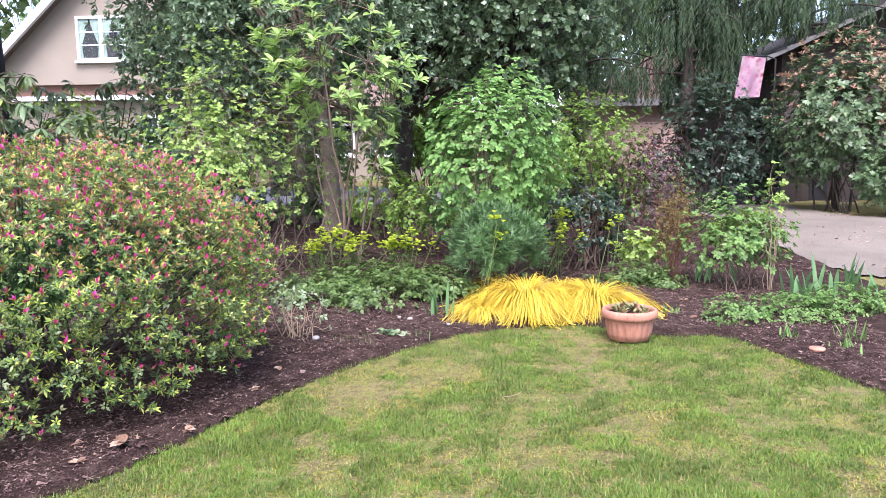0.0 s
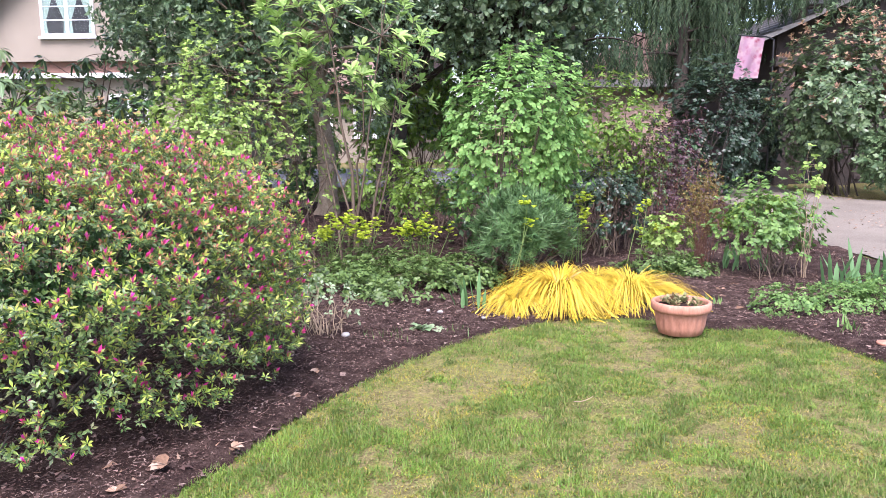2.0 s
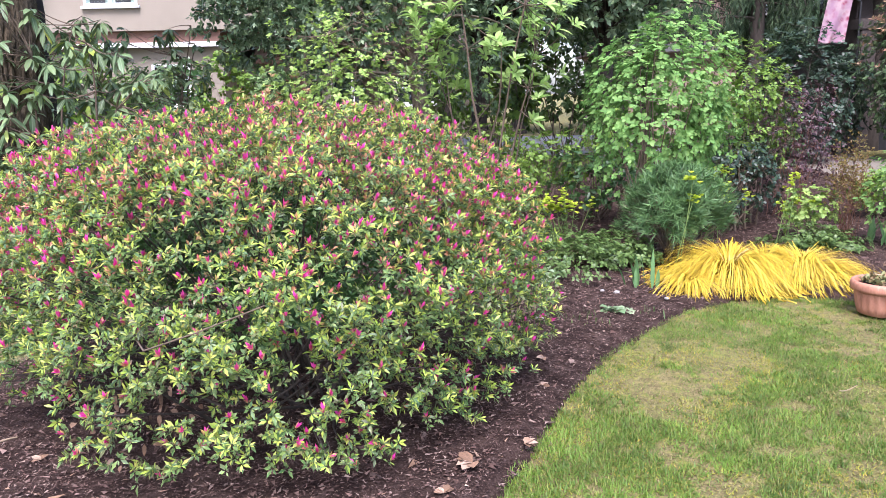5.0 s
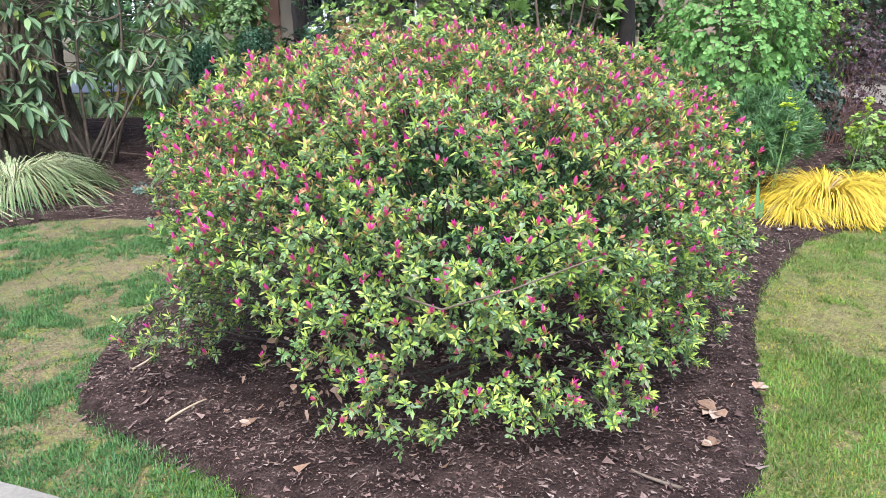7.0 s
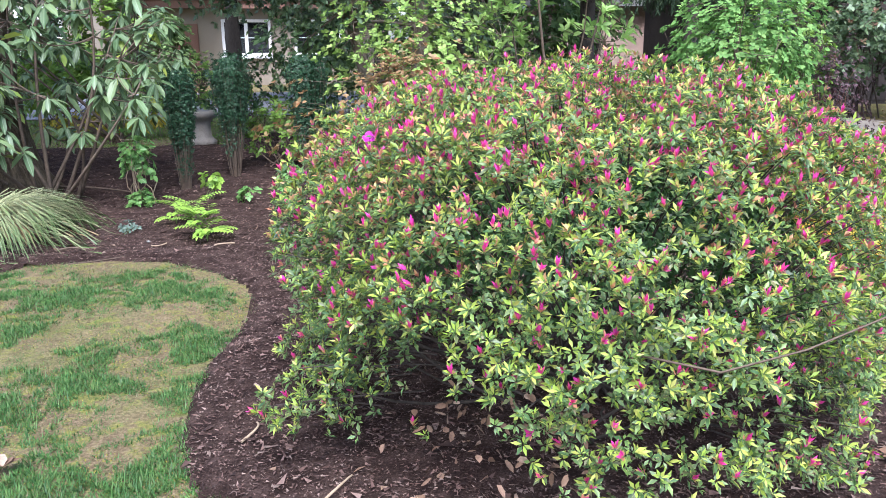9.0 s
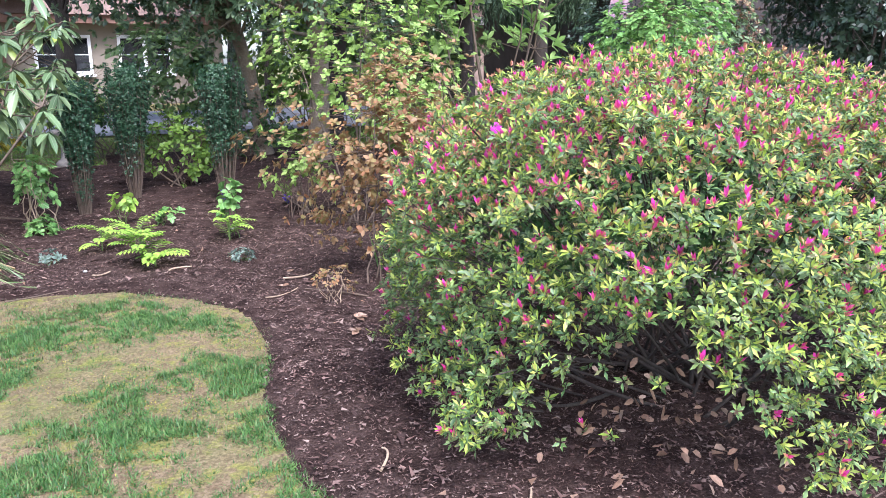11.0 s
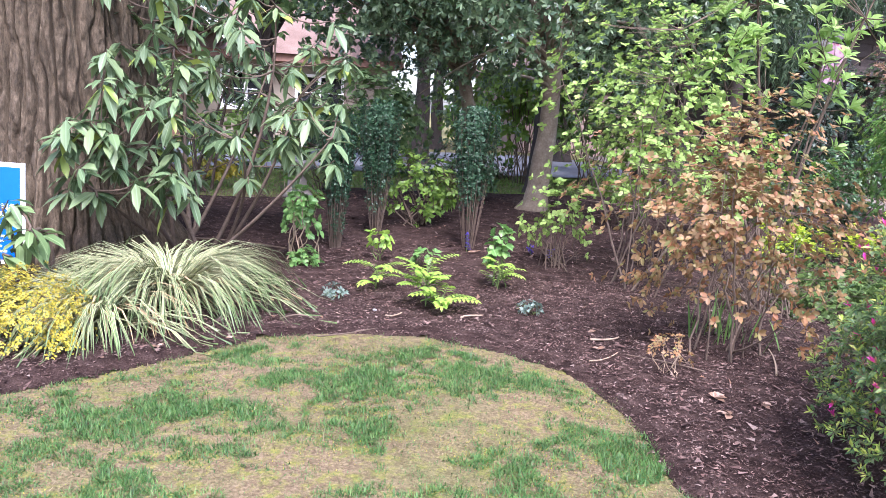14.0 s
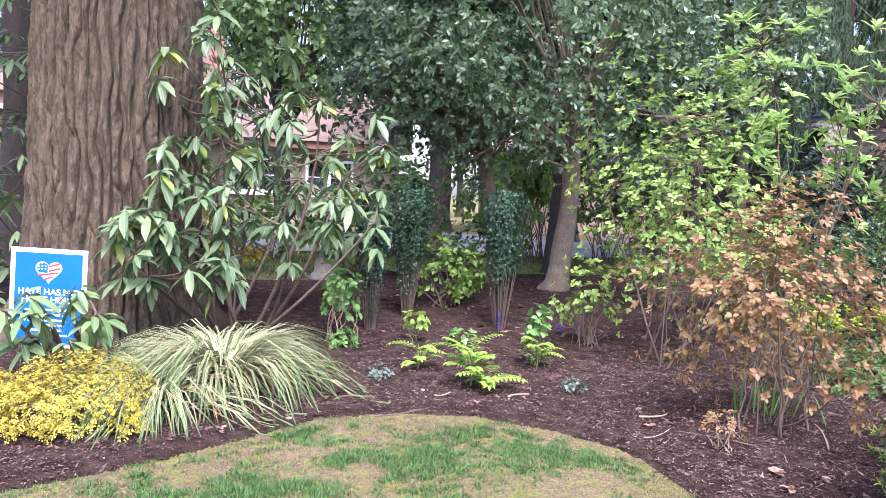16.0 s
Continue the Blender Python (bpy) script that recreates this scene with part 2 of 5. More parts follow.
def surface(name, stops, scale=6.0, fine=60.0, rough=.8, relief=.4, dist=.01, stretch=None, spec=.35, metal=0.0):
    """A matt surface whose colour varies at two scales, with fine relief."""
    m, n, l, b = material(name, rough, metal, spec)
    big = noise_of(n, l, scale, 5, .6, stretch=stretch)
    small = noise_of(n, l, fine, 4, .7, stretch=stretch)
    r = ramp(n, stops)
    add = n.new("ShaderNodeMath")
    add.operation = "MULTIPLY_ADD"
    l.new(small, add.inputs[0])
    add.inputs[1].default_value = .5
    half = n.new("ShaderNodeMath")
    half.operation = "MULTIPLY"
    l.new(big, half.inputs[0])
    half.inputs[1].default_value = .5
    l.new(half.outputs[0], add.inputs[2])
    l.new(add.outputs[0], r.inputs["Fac"])
    l.new(r.outputs["Color"], b.inputs["Base Color"])
    bump(n, l, b, small, relief, dist)
    return m


def leafy(name, cols, rough=.45, through_light=.3, margin=None, margin_at=.55, spec=.4, rib=None, blotch=3.0, depth=.55):
    """A leaf: each blade takes its own tone; light passes through; margin colours the rim, rib the middle."""
    m, n, l, b = material(name, rough, 0, spec)
    geo = n.new("ShaderNodeNewGeometry")
    k = len(cols)
    r = ramp(n, [((i + .02) / max(k - 1, 1) * .96, c) for i, c in enumerate(cols)])
    l.new(geo.outputs["Random Per Island"], r.inputs["Fac"])
    col = r.outputs["Color"]
    big = noise_of(n, l, blotch, 3)
    col = mixed(n, l, depth, col, ramp_out(n, l, big, [(.3, (.55, .55, .55)), (.7, (1.25, 1.25, 1.2))]), "MULTIPLY")
    if margin or rib:
        uv = n.new("ShaderNodeUVMap")
        sep = n.new("ShaderNodeSeparateXYZ")
        l.new(uv.outputs["UV"], sep.inputs[0])
        d = n.new("ShaderNodeMath")
        d.operation = "SUBTRACT"
        l.new(sep.outputs["X"], d.inputs[0])
        d.inputs[1].default_value = .5
        a = n.new("ShaderNodeMath")
        a.operation = "ABSOLUTE"
        l.new(d.outputs[0], a.inputs[0])
        if margin:
            edge = ramp_out(n, l, a.outputs[0], [(margin_at * .5 - .05, (0, 0, 0)), (margin_at * .5 + .05, (1, 1, 1))])
            col = mixed(n, l, edge, col, margin)
        if rib:
            mid = ramp_out(n, l, a.outputs[0], [(.02, (1, 1, 1)), (.07, (0, 0, 0))])
            col = mixed(n, l, mid, col, rib)
    l.new(col, b.inputs["Base Color"])
    tr = n.new("ShaderNodeBsdfTranslucent")
    l.new(col, tr.inputs["Color"])
    mx = n.new("ShaderNodeMixShader")
    mx.inputs["Fac"].default_value = through_light
    l.new(b.outputs[0], mx.inputs[1])
    l.new(tr.outputs[0], mx.inputs[2])
    l.new(mx.outputs[0], n["Material Output"].inputs["Surface"])
    return m


def ramp_out(n, l, fac, stops):
    r = ramp(n, stops)
    l.new(fac, r.inputs["Fac"])
    return r.outputs["Color"]


def island(name, cols, rough=.8, fine=90.0):
    """Loose bits: each takes its own tone."""
    m, n, l, b = material(name, rough, 0, .25)
    geo = n.new("ShaderNodeNewGeometry")
    r = ramp(n, [((i + .02) / max(len(cols) - 1, 1) * .96, c) for i, c in enumerate(cols)])
    l.new(geo.outputs["Random Per Island"], r.inputs["Fac"])
    s = noise_of(n, l, fine, 3)
    l.new(mixed(n, l, .6, r.outputs["Color"], ramp_out(n, l, s, [(.3, (.5, .5, .5)), (.7, (1.2, 1.2, 1.2))]), "MULTIPLY"), b.inputs["Base Color"])
    bump(n, l, b, s, .3, .004)
    return m


def lawn_soil():
    """Thin lawn: tan soil, yellow moss and worn grass, in patches."""
    m, n, l, b = material("thin_lawn_soil", .95, 0, .15)
    big = noise_of(n, l, 1.3, 5, .65)
    mid = noise_of(n, l, 5.0, 5, .65)
    fine = noise_of(n, l, 70, 5, .75)
    soil = ramp_out(n, l, fine, [(.3, (.078, .053, .031)), (.5, (.172, .124, .077)), (.72, (.30, .226, .15))])
    moss = ramp_out(n, l, fine, [(.3, (.075, .085, .022)), (.55, (.175, .175, .045)), (.75, (.30, .265, .09))])
    speck = noise_of(n, l, 17.0, 4, .7)
    patch = ramp_out(n, l, mixed(n, l, .5, mid, speck), [(.49, (0, 0, 0)), (.59, (.95, .95, .95))])
    tc = n.new("ShaderNodeTexCoord")
    sx = n.new("ShaderNodeSeparateXYZ")
    l.new(tc.outputs["Object"], sx.inputs[0])
    side = n.new("ShaderNodeMapRange")
    l.new(sx.outputs["X"], side.inputs["Value"])
    side.inputs["From Min"].default_value, side.inputs["From Max"].default_value = -4.6, -2.6
    side.inputs["To Min"].default_value, side.inputs["To Max"].default_value = .08, .42
    col = mixed(n, l, side.outputs["Result"], mixed(n, l, patch, soil, moss), moss)
    col = mixed(n, l, .7, col, ramp_out(n, l, speck, [(.32, (.55, .5, .45)), (.5, (1, 1, 1)), (.68, (1.25, 1.22, 1.1))]), "MULTIPLY")
    green = ramp_out(n, l, big, [(.46, (0, 0, 0)), (.68, (.35, .35, .35))])
    col = mixed(n, l, green, col, ramp_out(n, l, fine, [(.3, (.035, .06, .012)), (.7, (.13, .18, .035))]))
    l.new(col, b.inputs["Base Color"])
    bump(n, l, b, fine, .7, .02)
    return m


M_soil = lawn_soil()
M_mulch = surface("dark_bark_mulch", [(.3, (.010, .006, .005)), (.48, (.036, .021, .017)), (.62, (.09, .058, .048)), (.78, (.18, .13, .11))], 9, 110, .95, 1.0, .02, spec=.12)
M_chip = island("mulch_chips", [(.024, .014, .012), (.078, .045, .036), (.14, .086, .070), (.205, .138, .115), (.11, .065, .053), (.048, .028, .023), (.27, .20, .165), (.12, .075, .062), (.036, .021, .018), (.09, .053, .043)], .9)
M_litter = island("dry_leaf_litter", [(.20, .115, .07), (.30, .19, .13), (.13, .075, .045), (.38, .27, .20)], .75)
M_concrete = surface("pale_worn_concrete", [(.3, (.085, .072, .058)), (.5, (.15, .129, .104)), (.7, (.21, .185, .152))], 1.2, 45, .9, .3, .006)
M_walk = surface("pale_walk_concrete", [(.3, (.12, .106, .085)), (.5, (.18, .16, .131)), (.7, (.24, .216, .18))], 1.6, 55, .9, .35, .006)
M_road = surface("grey_asphalt_road", [(.3, (.10, .105, .115)), (.6, (.17, .175, .19)), (.8, (.22, .225, .24))], .8, 60, .9, .3, .005)
M_stone = surface("grey_flagstone", [(.3, (.13, .115, .10)), (.55, (.22, .20, .175)), (.75, (.30, .275, .245))], 6, 60, .85, .5, .006)
M_pale_stone = surface("pale_pebble", [(.3, (.18, .17, .16)), (.7, (.34, .33, .31))], 12, 90, .7, .3, .003)
M_bark = surface("furrowed_bark", [(.34, (.030, .022, .013)), (.47, (.080, .060, .038)), (.56, (.122, .092, .060)), (.68, (.195, .152, .102))], 14, 75, .95, 1.0, .02, stretch=(1, 1, .3))
M_bark_pale = surface("mottled_pale_bark", [(.3, (.10, .075, .05)), (.5, (.22, .175, .125)), (.7, (.34, .29, .22))], 7, 40, .9, .5, .008)
M_bark_dark = surface("dark_tree_bark", [(.3, (.02, .016, .013)), (.7, (.075, .06, .05))], 6, 40, .95, .6, .01, stretch=(1, 1, .3))
M_twig = surface("brown_twigs", [(.3, (.055, .038, .027)), (.7, (.17, .125, .09))], 12, 80, .85, .3, .003)
M_twig_pale = surface("pale_tan_stems", [(.3, (.20, .145, .095)), (.7, (.42, .32, .22))], 12, 80, .8, .3, .003)
M_twig_red = surface("reddish_stems", [(.3, (.09, .04, .03)), (.7, (.22, .11, .075))], 12, 80, .8, .3, .003)
M_green_stem = surface("green_stems", [(.3, (.07, .12, .03)), (.7, (.16, .23, .06))], 12, 80, .6, .2, .003)
M_terracotta = surface("weathered_terracotta", [(.30, (.20, .088, .06)), (.45, (.35, .16, .105)), (.58, (.42, .20, .135)), (.72, (.55, .33, .25))], 7, 50, .8, .25, .003, stretch=(1, 1, .35))
M_stucco = surface("warm_beige_stucco", [(.3, (.22, .19, .15)), (.7, (.29, .25, .20))], .8, 50, .9, .3, .006)
M_pink = surface("pinkish_garage_wall", [(.3, (.32, .225, .185)), (.7, (.42, .305, .255))], .8, 50, .9, .2, .006)
M_white = surface("white_painted_wood", [(.3, (.66, .66, .66)), (.7, (.82, .82, .81))], 4, 60, .5, .1, .002)
M_shingle = surface("brown_roof_shingles", [(.3, (.10, .065, .05)), (.7, (.26, .18, .15))], 1.5, 30, .9, .6, .015)
M_shingle_grey = surface("grey_roof_shingles", [(.3, (.12, .115, .11)), (.7, (.24, .235, .225))], 1.5, 30, .9, .6, .015)
M_orange_tile = surface("orange_brown_cladding", [(.3, (.15, .08, .06)), (.7, (.24, .14, .11))], 1.5, 30, .85, .4, .01)
M_brick = surface("pink_red_brick", [(.3, (.28, .10, .085)), (.7, (.46, .21, .18))], 4, 50, .9, .4, .006)
M_mortar = surface("brick_mortar", [(.3, (.34, .27, .24)), (.7, (.50, .42, .38))], 6, 60, .95, .3, .004)
M_block = surface("brown_stone_block", [(.3, (.028, .023, .021)), (.7, (.085, .068, .062))], 2, 40, .9, .5, .01)
# near-black that stands in for unlit space behind openings
M_painted_dark = surface("painted_dark_interior", [(.3, (.010, .010, .012)), (.7, (.03, .03, .034))], 2, 30, .8, .1, .002)
M_curtain = surface("pale_green_curtain", [(.3, (.14, .19, .165)), (.7, (.24, .30, .27))], 8, 90, .9, .2, .003, stretch=(3, 1, .4))
M_black = surface("black_metal", [(.3, (.012, .012, .014)), (.7, (.03, .03, .032))], 6, 60, .5, .1, .002)
M_blue = surface("blue_printed_plastic", [(.3, (.0, .10, .56)), (.7, (.005, .135, .66))], 3, 60, .4, .03, .001)
M_white_print = surface("white_print", [(.3, (.76, .77, .78)), (.7, (.86, .86, .86))], 3, 60, .45, .03, .001)
M_red_print = surface("red_print", [(.3, (.56, .03, .04)), (.7, (.66, .06, .07))], 3, 60, .45, .03, .001)
M_wire = surface("galvanised_wire", [(.3, (.30, .30, .31)), (.7, (.45, .45, .46))], 6, 60, .4, .05, .001, metal=.9)


def banner_cloth():
    """Pink garden flag with a loose flower print."""
    m, n, l, b = material("pink_flower_banner", .8, 0, .2)
    v = n.new("ShaderNodeTexVoronoi")
    t = n.new("ShaderNodeTexCoord")
    l.new(t.outputs["Object"], v.inputs["Vector"])
    v.inputs["Scale"].default_value = 9
    spots = ramp_out(n, l, v.outputs["Distance"], [(.20, (.20, .03, .06)), (.34, (.27, .13, .16)), (.55, (.33, .24, .26))])
    wash = noise_of(n, l, 3.5, 3)
    l.new(mixed(n, l, ramp_out(n, l, wash, [(.42, (0, 0, 0)), (.6, (1, 1, 1))]), spots, (.27, .16, .22)), b.inputs["Base Color"])
    return m


def pane_glass():
    m, n, l, b = material("window_glass", .05, 0, .5)
    b.inputs["Base Color"].default_value = (.9, .95, .95, 1)
    b.inputs["Transmission Weight"].default_value = 1.0
    b.inputs["IOR"].default_value = 1.12
    return m


M_banner = banner_cloth()
M_glass = pane_glass()
L_azalea = leafy("azalea_leaf", [(.05, .11, .038), (.08, .15, .046), (.13, .21, .06), (.055, .115, .038), (.18, .27, .065), (.10, .15, .07), (.14, .14, .055)], .42, .2, margin=(.26, .33, .09), margin_at=.72)
L_azalea_new = leafy("azalea_new_leaf", [(.28, .42, .06), (.39, .52, .085), (.50, .54, .12), (.23, .36, .055), (.42, .42, .10)], .42, .35)
L_bud = leafy("azalea_bud", [(.60, .03, .22), (.72, .07, .32), (.62, .04, .28), (.64, .08, .42), (.66, .08, .20)], .45, .25)
L_bud_scale = leafy("azalea_bud_scale", [(.50, .22, .12), (.56, .33, .16), (.46, .13, .12), (.52, .40, .16)], .5, .25)
L_magenta = leafy("magenta_petal", [(.62, .04, .50), (.70, .07, .56)], .5, .35)
L_gold = leafy("golden_sedge_blade", [(.50, .32, .025), (.68, .48, .04), (.78, .60, .09), (.58, .40, .03), (.36, .30, .03), (.72, .54, .06)], .45, .22)
L_straw = leafy("straw_blade", [(.40, .28, .14), (.52, .38, .22), (.30, .20, .10)], .7, .2)
L_liriope = leafy("striped_liriope_blade", [(.08, .14, .045), (.12, .19, .06), (.06, .11, .035), (.18, .23, .09)], .4, .18, margin=(.54, .52, .31), margin_at=.52)
L_grass = leafy("lawn_blade", [(.075, .155, .02), (.12, .22, .03), (.18, .275, .045), (.09, .18, .022), (.25, .29, .06)], .5, .4, blotch=3.5, depth=1.0)
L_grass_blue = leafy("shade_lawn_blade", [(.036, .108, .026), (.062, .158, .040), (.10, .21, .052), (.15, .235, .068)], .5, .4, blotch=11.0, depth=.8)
L_thatch_tan = leafy("dry_lawn_blade", [(.19, .142, .078), (.235, .18, .103), (.11, .145, .043), (.29, .225, .142), (.075, .13, .034), (.145, .102, .055)], .7, .3, blotch=9.0, depth=.8)
L_moss = leafy("yellow_moss", [(.24, .25, .04), (.32, .29, .05), (.36, .29, .07), (.20, .24, .04)], .8, .25, blotch=14.0, depth=.8, spec=.1)
L_thatch = leafy("worn_lawn_blade", [(.17, .21, .045), (.25, .25, .07), (.30, .24, .12), (.12, .18, .036), (.22, .25, .055)], .7, .3, blotch=9.0, depth=.8)
L_holly = leafy("dark_holly_leaf", [(.055, .105, .052), (.09, .15, .072), (.135, .205, .105), (.19, .265, .14)], .36, .2, spec=.5)
L_viburnum = leafy("fresh_viburnum_leaf", [(.12, .26, .065), (.18, .34, .09), (.26, .42, .125), (.14, .28, .07)], .6, .38, spec=.2, rib=(.18, .34, .12))
L_lime_shrub = leafy("light_green_leaf", [(.22, .36, .075), (.31, .46, .11), (.42, .56, .16), (.17, .29, .06)], .5, .45)
L_whorl = leafy("bright_whorled_leaf", [(.22, .38, .09), (.31, .48, .13), (.41, .56, .18)], .45, .45, rib=(.34, .48, .18))
L_yellow_green = leafy("yellow_green_leaf", [(.14, .25, .04), (.20, .32, .05), (.10, .19, .035)], .45, .35)
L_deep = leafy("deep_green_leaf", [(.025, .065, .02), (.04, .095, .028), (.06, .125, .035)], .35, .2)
# the deep green darkened further: shade on evergreens put into the leaf colour
L_shade = leafy("shade_toned_evergreen_leaf", [(.016, .034, .02), (.026, .05, .028), (.04, .07, .04)], .4, .12)
L_barberry = leafy("purple_barberry_leaf", [(.045, .020, .028), (.075, .033, .044), (.105, .055, .06), (.05, .04, .036)], .45, .25)
L_pine = leafy("soft_pine_needle", [(.05, .12, .04), (.085, .17, .055), (.13, .235, .08)], .5, .15)
L_weeping = leafy("weeping_conifer_needle", [(.022, .048, .022), (.036, .072, .032), (.055, .095, .043), (.075, .115, .055)], .6, .12)
L_pieris = leafy("pieris_leaf", [(.055, .105, .045), (.09, .15, .065), (.15, .22, .10)], .4, .2)
L_pieris_new = leafy("pieris_new_growth", [(.30, .16, .11), (.34, .21, .14), (.24, .20, .10)], .45, .3)
L_spurge = leafy("spurge_leaf", [(.09, .17, .05), (.14, .23, .06)], .5, .3)
L_spurge_bloom = leafy("yellow_green_bract", [(.40, .52, .04), (.50, .60, .05), (.34, .46, .04)], .5, .4)
L_epimedium = leafy("low_groundcover_leaf", [(.06, .11, .03), (.09, .155, .04), (.13, .20, .055)], .45, .25)
L_geranium = leafy("lime_mound_leaf", [(.12, .235, .06), (.18, .31, .08), (.095, .19, .05)], .5, .35)
L_iris = leafy("iris_blade", [(.085, .19, .07), (.13, .26, .095), (.11, .23, .10)], .45, .3)
L_hosta = leafy("pale_rosette_leaf", [(.24, .34, .18), (.33, .42, .25), (.17, .28, .13)], .5, .25)
L_spirea = leafy("bronze_spirea_leaf", [(.17, .12, .035), (.24, .17, .05), (.14, .085, .03), (.20, .20, .06)], .5, .3)
L_copper = leafy("coppery_leaf", [(.29, .13, .06), (.37, .19, .09), (.26, .17, .065), (.33, .22, .10), (.21, .21, .065), (.40, .25, .13), (.22, .13, .055)], .5, .35)
L_rhodo = leafy("leathery_rhododendron_leaf", [(.06, .115, .05), (.095, .16, .07), (.135, .20, .09), (.075, .13, .056), (.18, .25, .11)], .42, .18, rib=(.18, .25, .14), spec=.35)
L_shoot = leafy("fresh_rhododendron_leaf", [(.09, .16, .06), (.13, .21, .08), (.18, .26, .105)], .45, .22, rib=(.2, .29, .13))
L_rhodo_old = leafy("yellowing_rhododendron_leaf", [(.22, .33, .07), (.30, .38, .08), (.36, .40, .08)], .4, .3)
L_column = leafy("small_dark_box_leaf", [(.014, .045, .020), (.026, .070, .032), (.048, .10, .05)], .42, .1, spec=.3)
L_euonymus = leafy("golden_euonymus_leaf", [(.48, .36, .03), (.58, .46, .05), (.40, .35, .04), (.28, .29, .04), (.62, .52, .09)], .45, .3)
L_lime_fern = leafy("lime_ferny_leaf", [(.26, .44, .06), (.36, .54, .09), (.20, .36, .06)], .45, .35)
L_hydrangea = leafy("fresh_hydrangea_leaf", [(.10, .24, .06), (.15, .31, .08), (.21, .37, .10)], .45, .3, rib=(.24, .40, .15))
L_silver = leafy("grey_green_leaf", [(.10, .16, .12), (.15, .21, .17), (.21, .27, .22)], .6, .15)
L_blue = leafy("blue_flower", [(.07, .05, .36), (.12, .07, .46)], .5, .2)
L_mid = leafy("far_woodland_leaf", [(.06, .115, .04), (.10, .175, .055), (.15, .24, .08), (.22, .32, .12)], .55, .35)
L_red_leaf = leafy("russet_succulent_leaf", [(.17, .20, .08), (.26, .26, .11), (.22, .12, .07)], .5, .2)

# ---- ground, beds, road and drive ----
LAWN = chaikin([(2.9, 4.0), (2.55, 4.93), (2.38, 5.59), (2.1, 5.9), (1.75, 5.72), (1.34, 6.14), (1.02, 6.2), (.55, 6.1), (.09, 5.81), (-.3, 5.33),
                (-.78, 4.66), (-1.08, 3.95), (-1.28, 3.42), (-1.47, 3.02), (-1.72, 2.76), (-2.1, 2.76), (-2.4, 2.84), (-2.75, 2.85), (-3.1, 3.0), (-3.48, 3.3), (-3.75, 3.52),
                (-4.0, 3.7), (-4.15, 3.95), (-4.19, 4.4), (-4.15, 4.98), (-3.98, 5.6), (-3.97, 6.1), (-4.17, 6.54), (-4.6, 7.04), (-5.1, 7.15),
                (-5.72, 7.2), (-6.1, 6.88), (-6.47, 6.63), (-6.99, 6.3), (-7.4, 6.12), (-10, 5.4), (-14, 4), (-14, -8), (8, -8), (8, 1.5), (3.6, 3.0)], 2)
DRIVE = chaikin([(4.7, 7.8), (12, 6.6), (14, 12), (7.6, 12.6), (6.3, 14), (7.0, 20), (7.9, 27), (4.9, 27), (4.6, 18), (4.3, 12), (4.25, 9.6)], 2)


def sheet(name, xs, ys, keep, lift, mat, label, kind="structure", category="ground"):
    """A piece of ground on a grid, where keep holds at the middle of a cell."""
    X, Y = np.meshgrid(xs, ys, indexing="ij")
    V = np.stack([X, Y, lift(X, Y)], -1).reshape(-1, 3)
    nx, ny = len(xs), len(ys)
    i, j = np.meshgrid(np.arange(nx - 1), np.arange(ny - 1), indexing="ij")
    k = keep((X[:-1, :-1] + X[1:, 1:]) / 2, (Y[:-1, :-1] + Y[1:, 1:]) / 2)
    a = (i * ny + j)[k]
    F = np.stack([a, a + ny, a + ny + 1, a + 1], -1)
    used = np.unique(F)
    back = np.zeros(len(V), int)
    back[used] = np.arange(len(used))
    ob = new(name, mesh_of(name, V[used], [back[F]], mat))
    return tagged(ob, label, category, kind=kind)


def bedded(x, y):
    """How far a place lies in the beds: 0 in the lawn, 1 well in the mulch."""
    k = [inside(x + .1 * math.cos(a), y + .1 * math.sin(a), LAWN) for a in np.arange(8) * math.pi / 4]
    return 1 - np.mean(k, axis=0)


def mulch_top(x, y):
    k = np.clip((bedded(x, y) - .22) * 2.0, 0, 1)
    return rise(x, y) - .024 + k * (.03 + .022 * vnoise(x, y, .30, 4) + .016 * vnoise(x, y, .09, 5))


def everywhere(x, y):
    return np.ones(x.shape, bool)


far = np.array([-600, -200, -80, -40, -22.0])
sheet("ground", np.concatenate([far, np.arange(-14, 10.01, .12), -far[::-1]]), np.concatenate([far, np.arange(-8, 15.01, .12), -far[::-1]]), everywhere,
      lambda x, y: rise(x, y) - .022 + .012 * vnoise(x, y, .45, 1) + .006 * vnoise(x, y, .2, 2), M_soil, "thin patchy lawn with bare tan soil and moss", category="lawn")
sheet("ground_mulch", np.concatenate([np.arange(-10.5, -8, .06), np.arange(-8, 3.3, .044), np.arange(3.3, 4.6, .06)]), np.concatenate([np.arange(2.4, 7.7, .044), np.arange(7.7, 14.0, .06)]),
      lambda x, y: (bedded(x, y) > .3) & ~inside(x, y, DRIVE) & (y < np.where(x < -4.7, 12.0, 13.2) + .7 * vnoise(x, y, 2.5, 3)) & (x < 4.4),
      mulch_top, M_mulch, "dark brown shredded bark mulch of the garden beds", category="mulch")
sheet("road_drive", np.arange(3.9, 14, .15), np.arange(6.4, 27.2, .15), lambda x, y: inside(x, y, DRIVE),
      lambda x, y: rise(x, y) + .006 + .006 * vnoise(x, y, 1.2, 6), M_concrete, "pale worn concrete driveway with leaf litter", category="driveway")
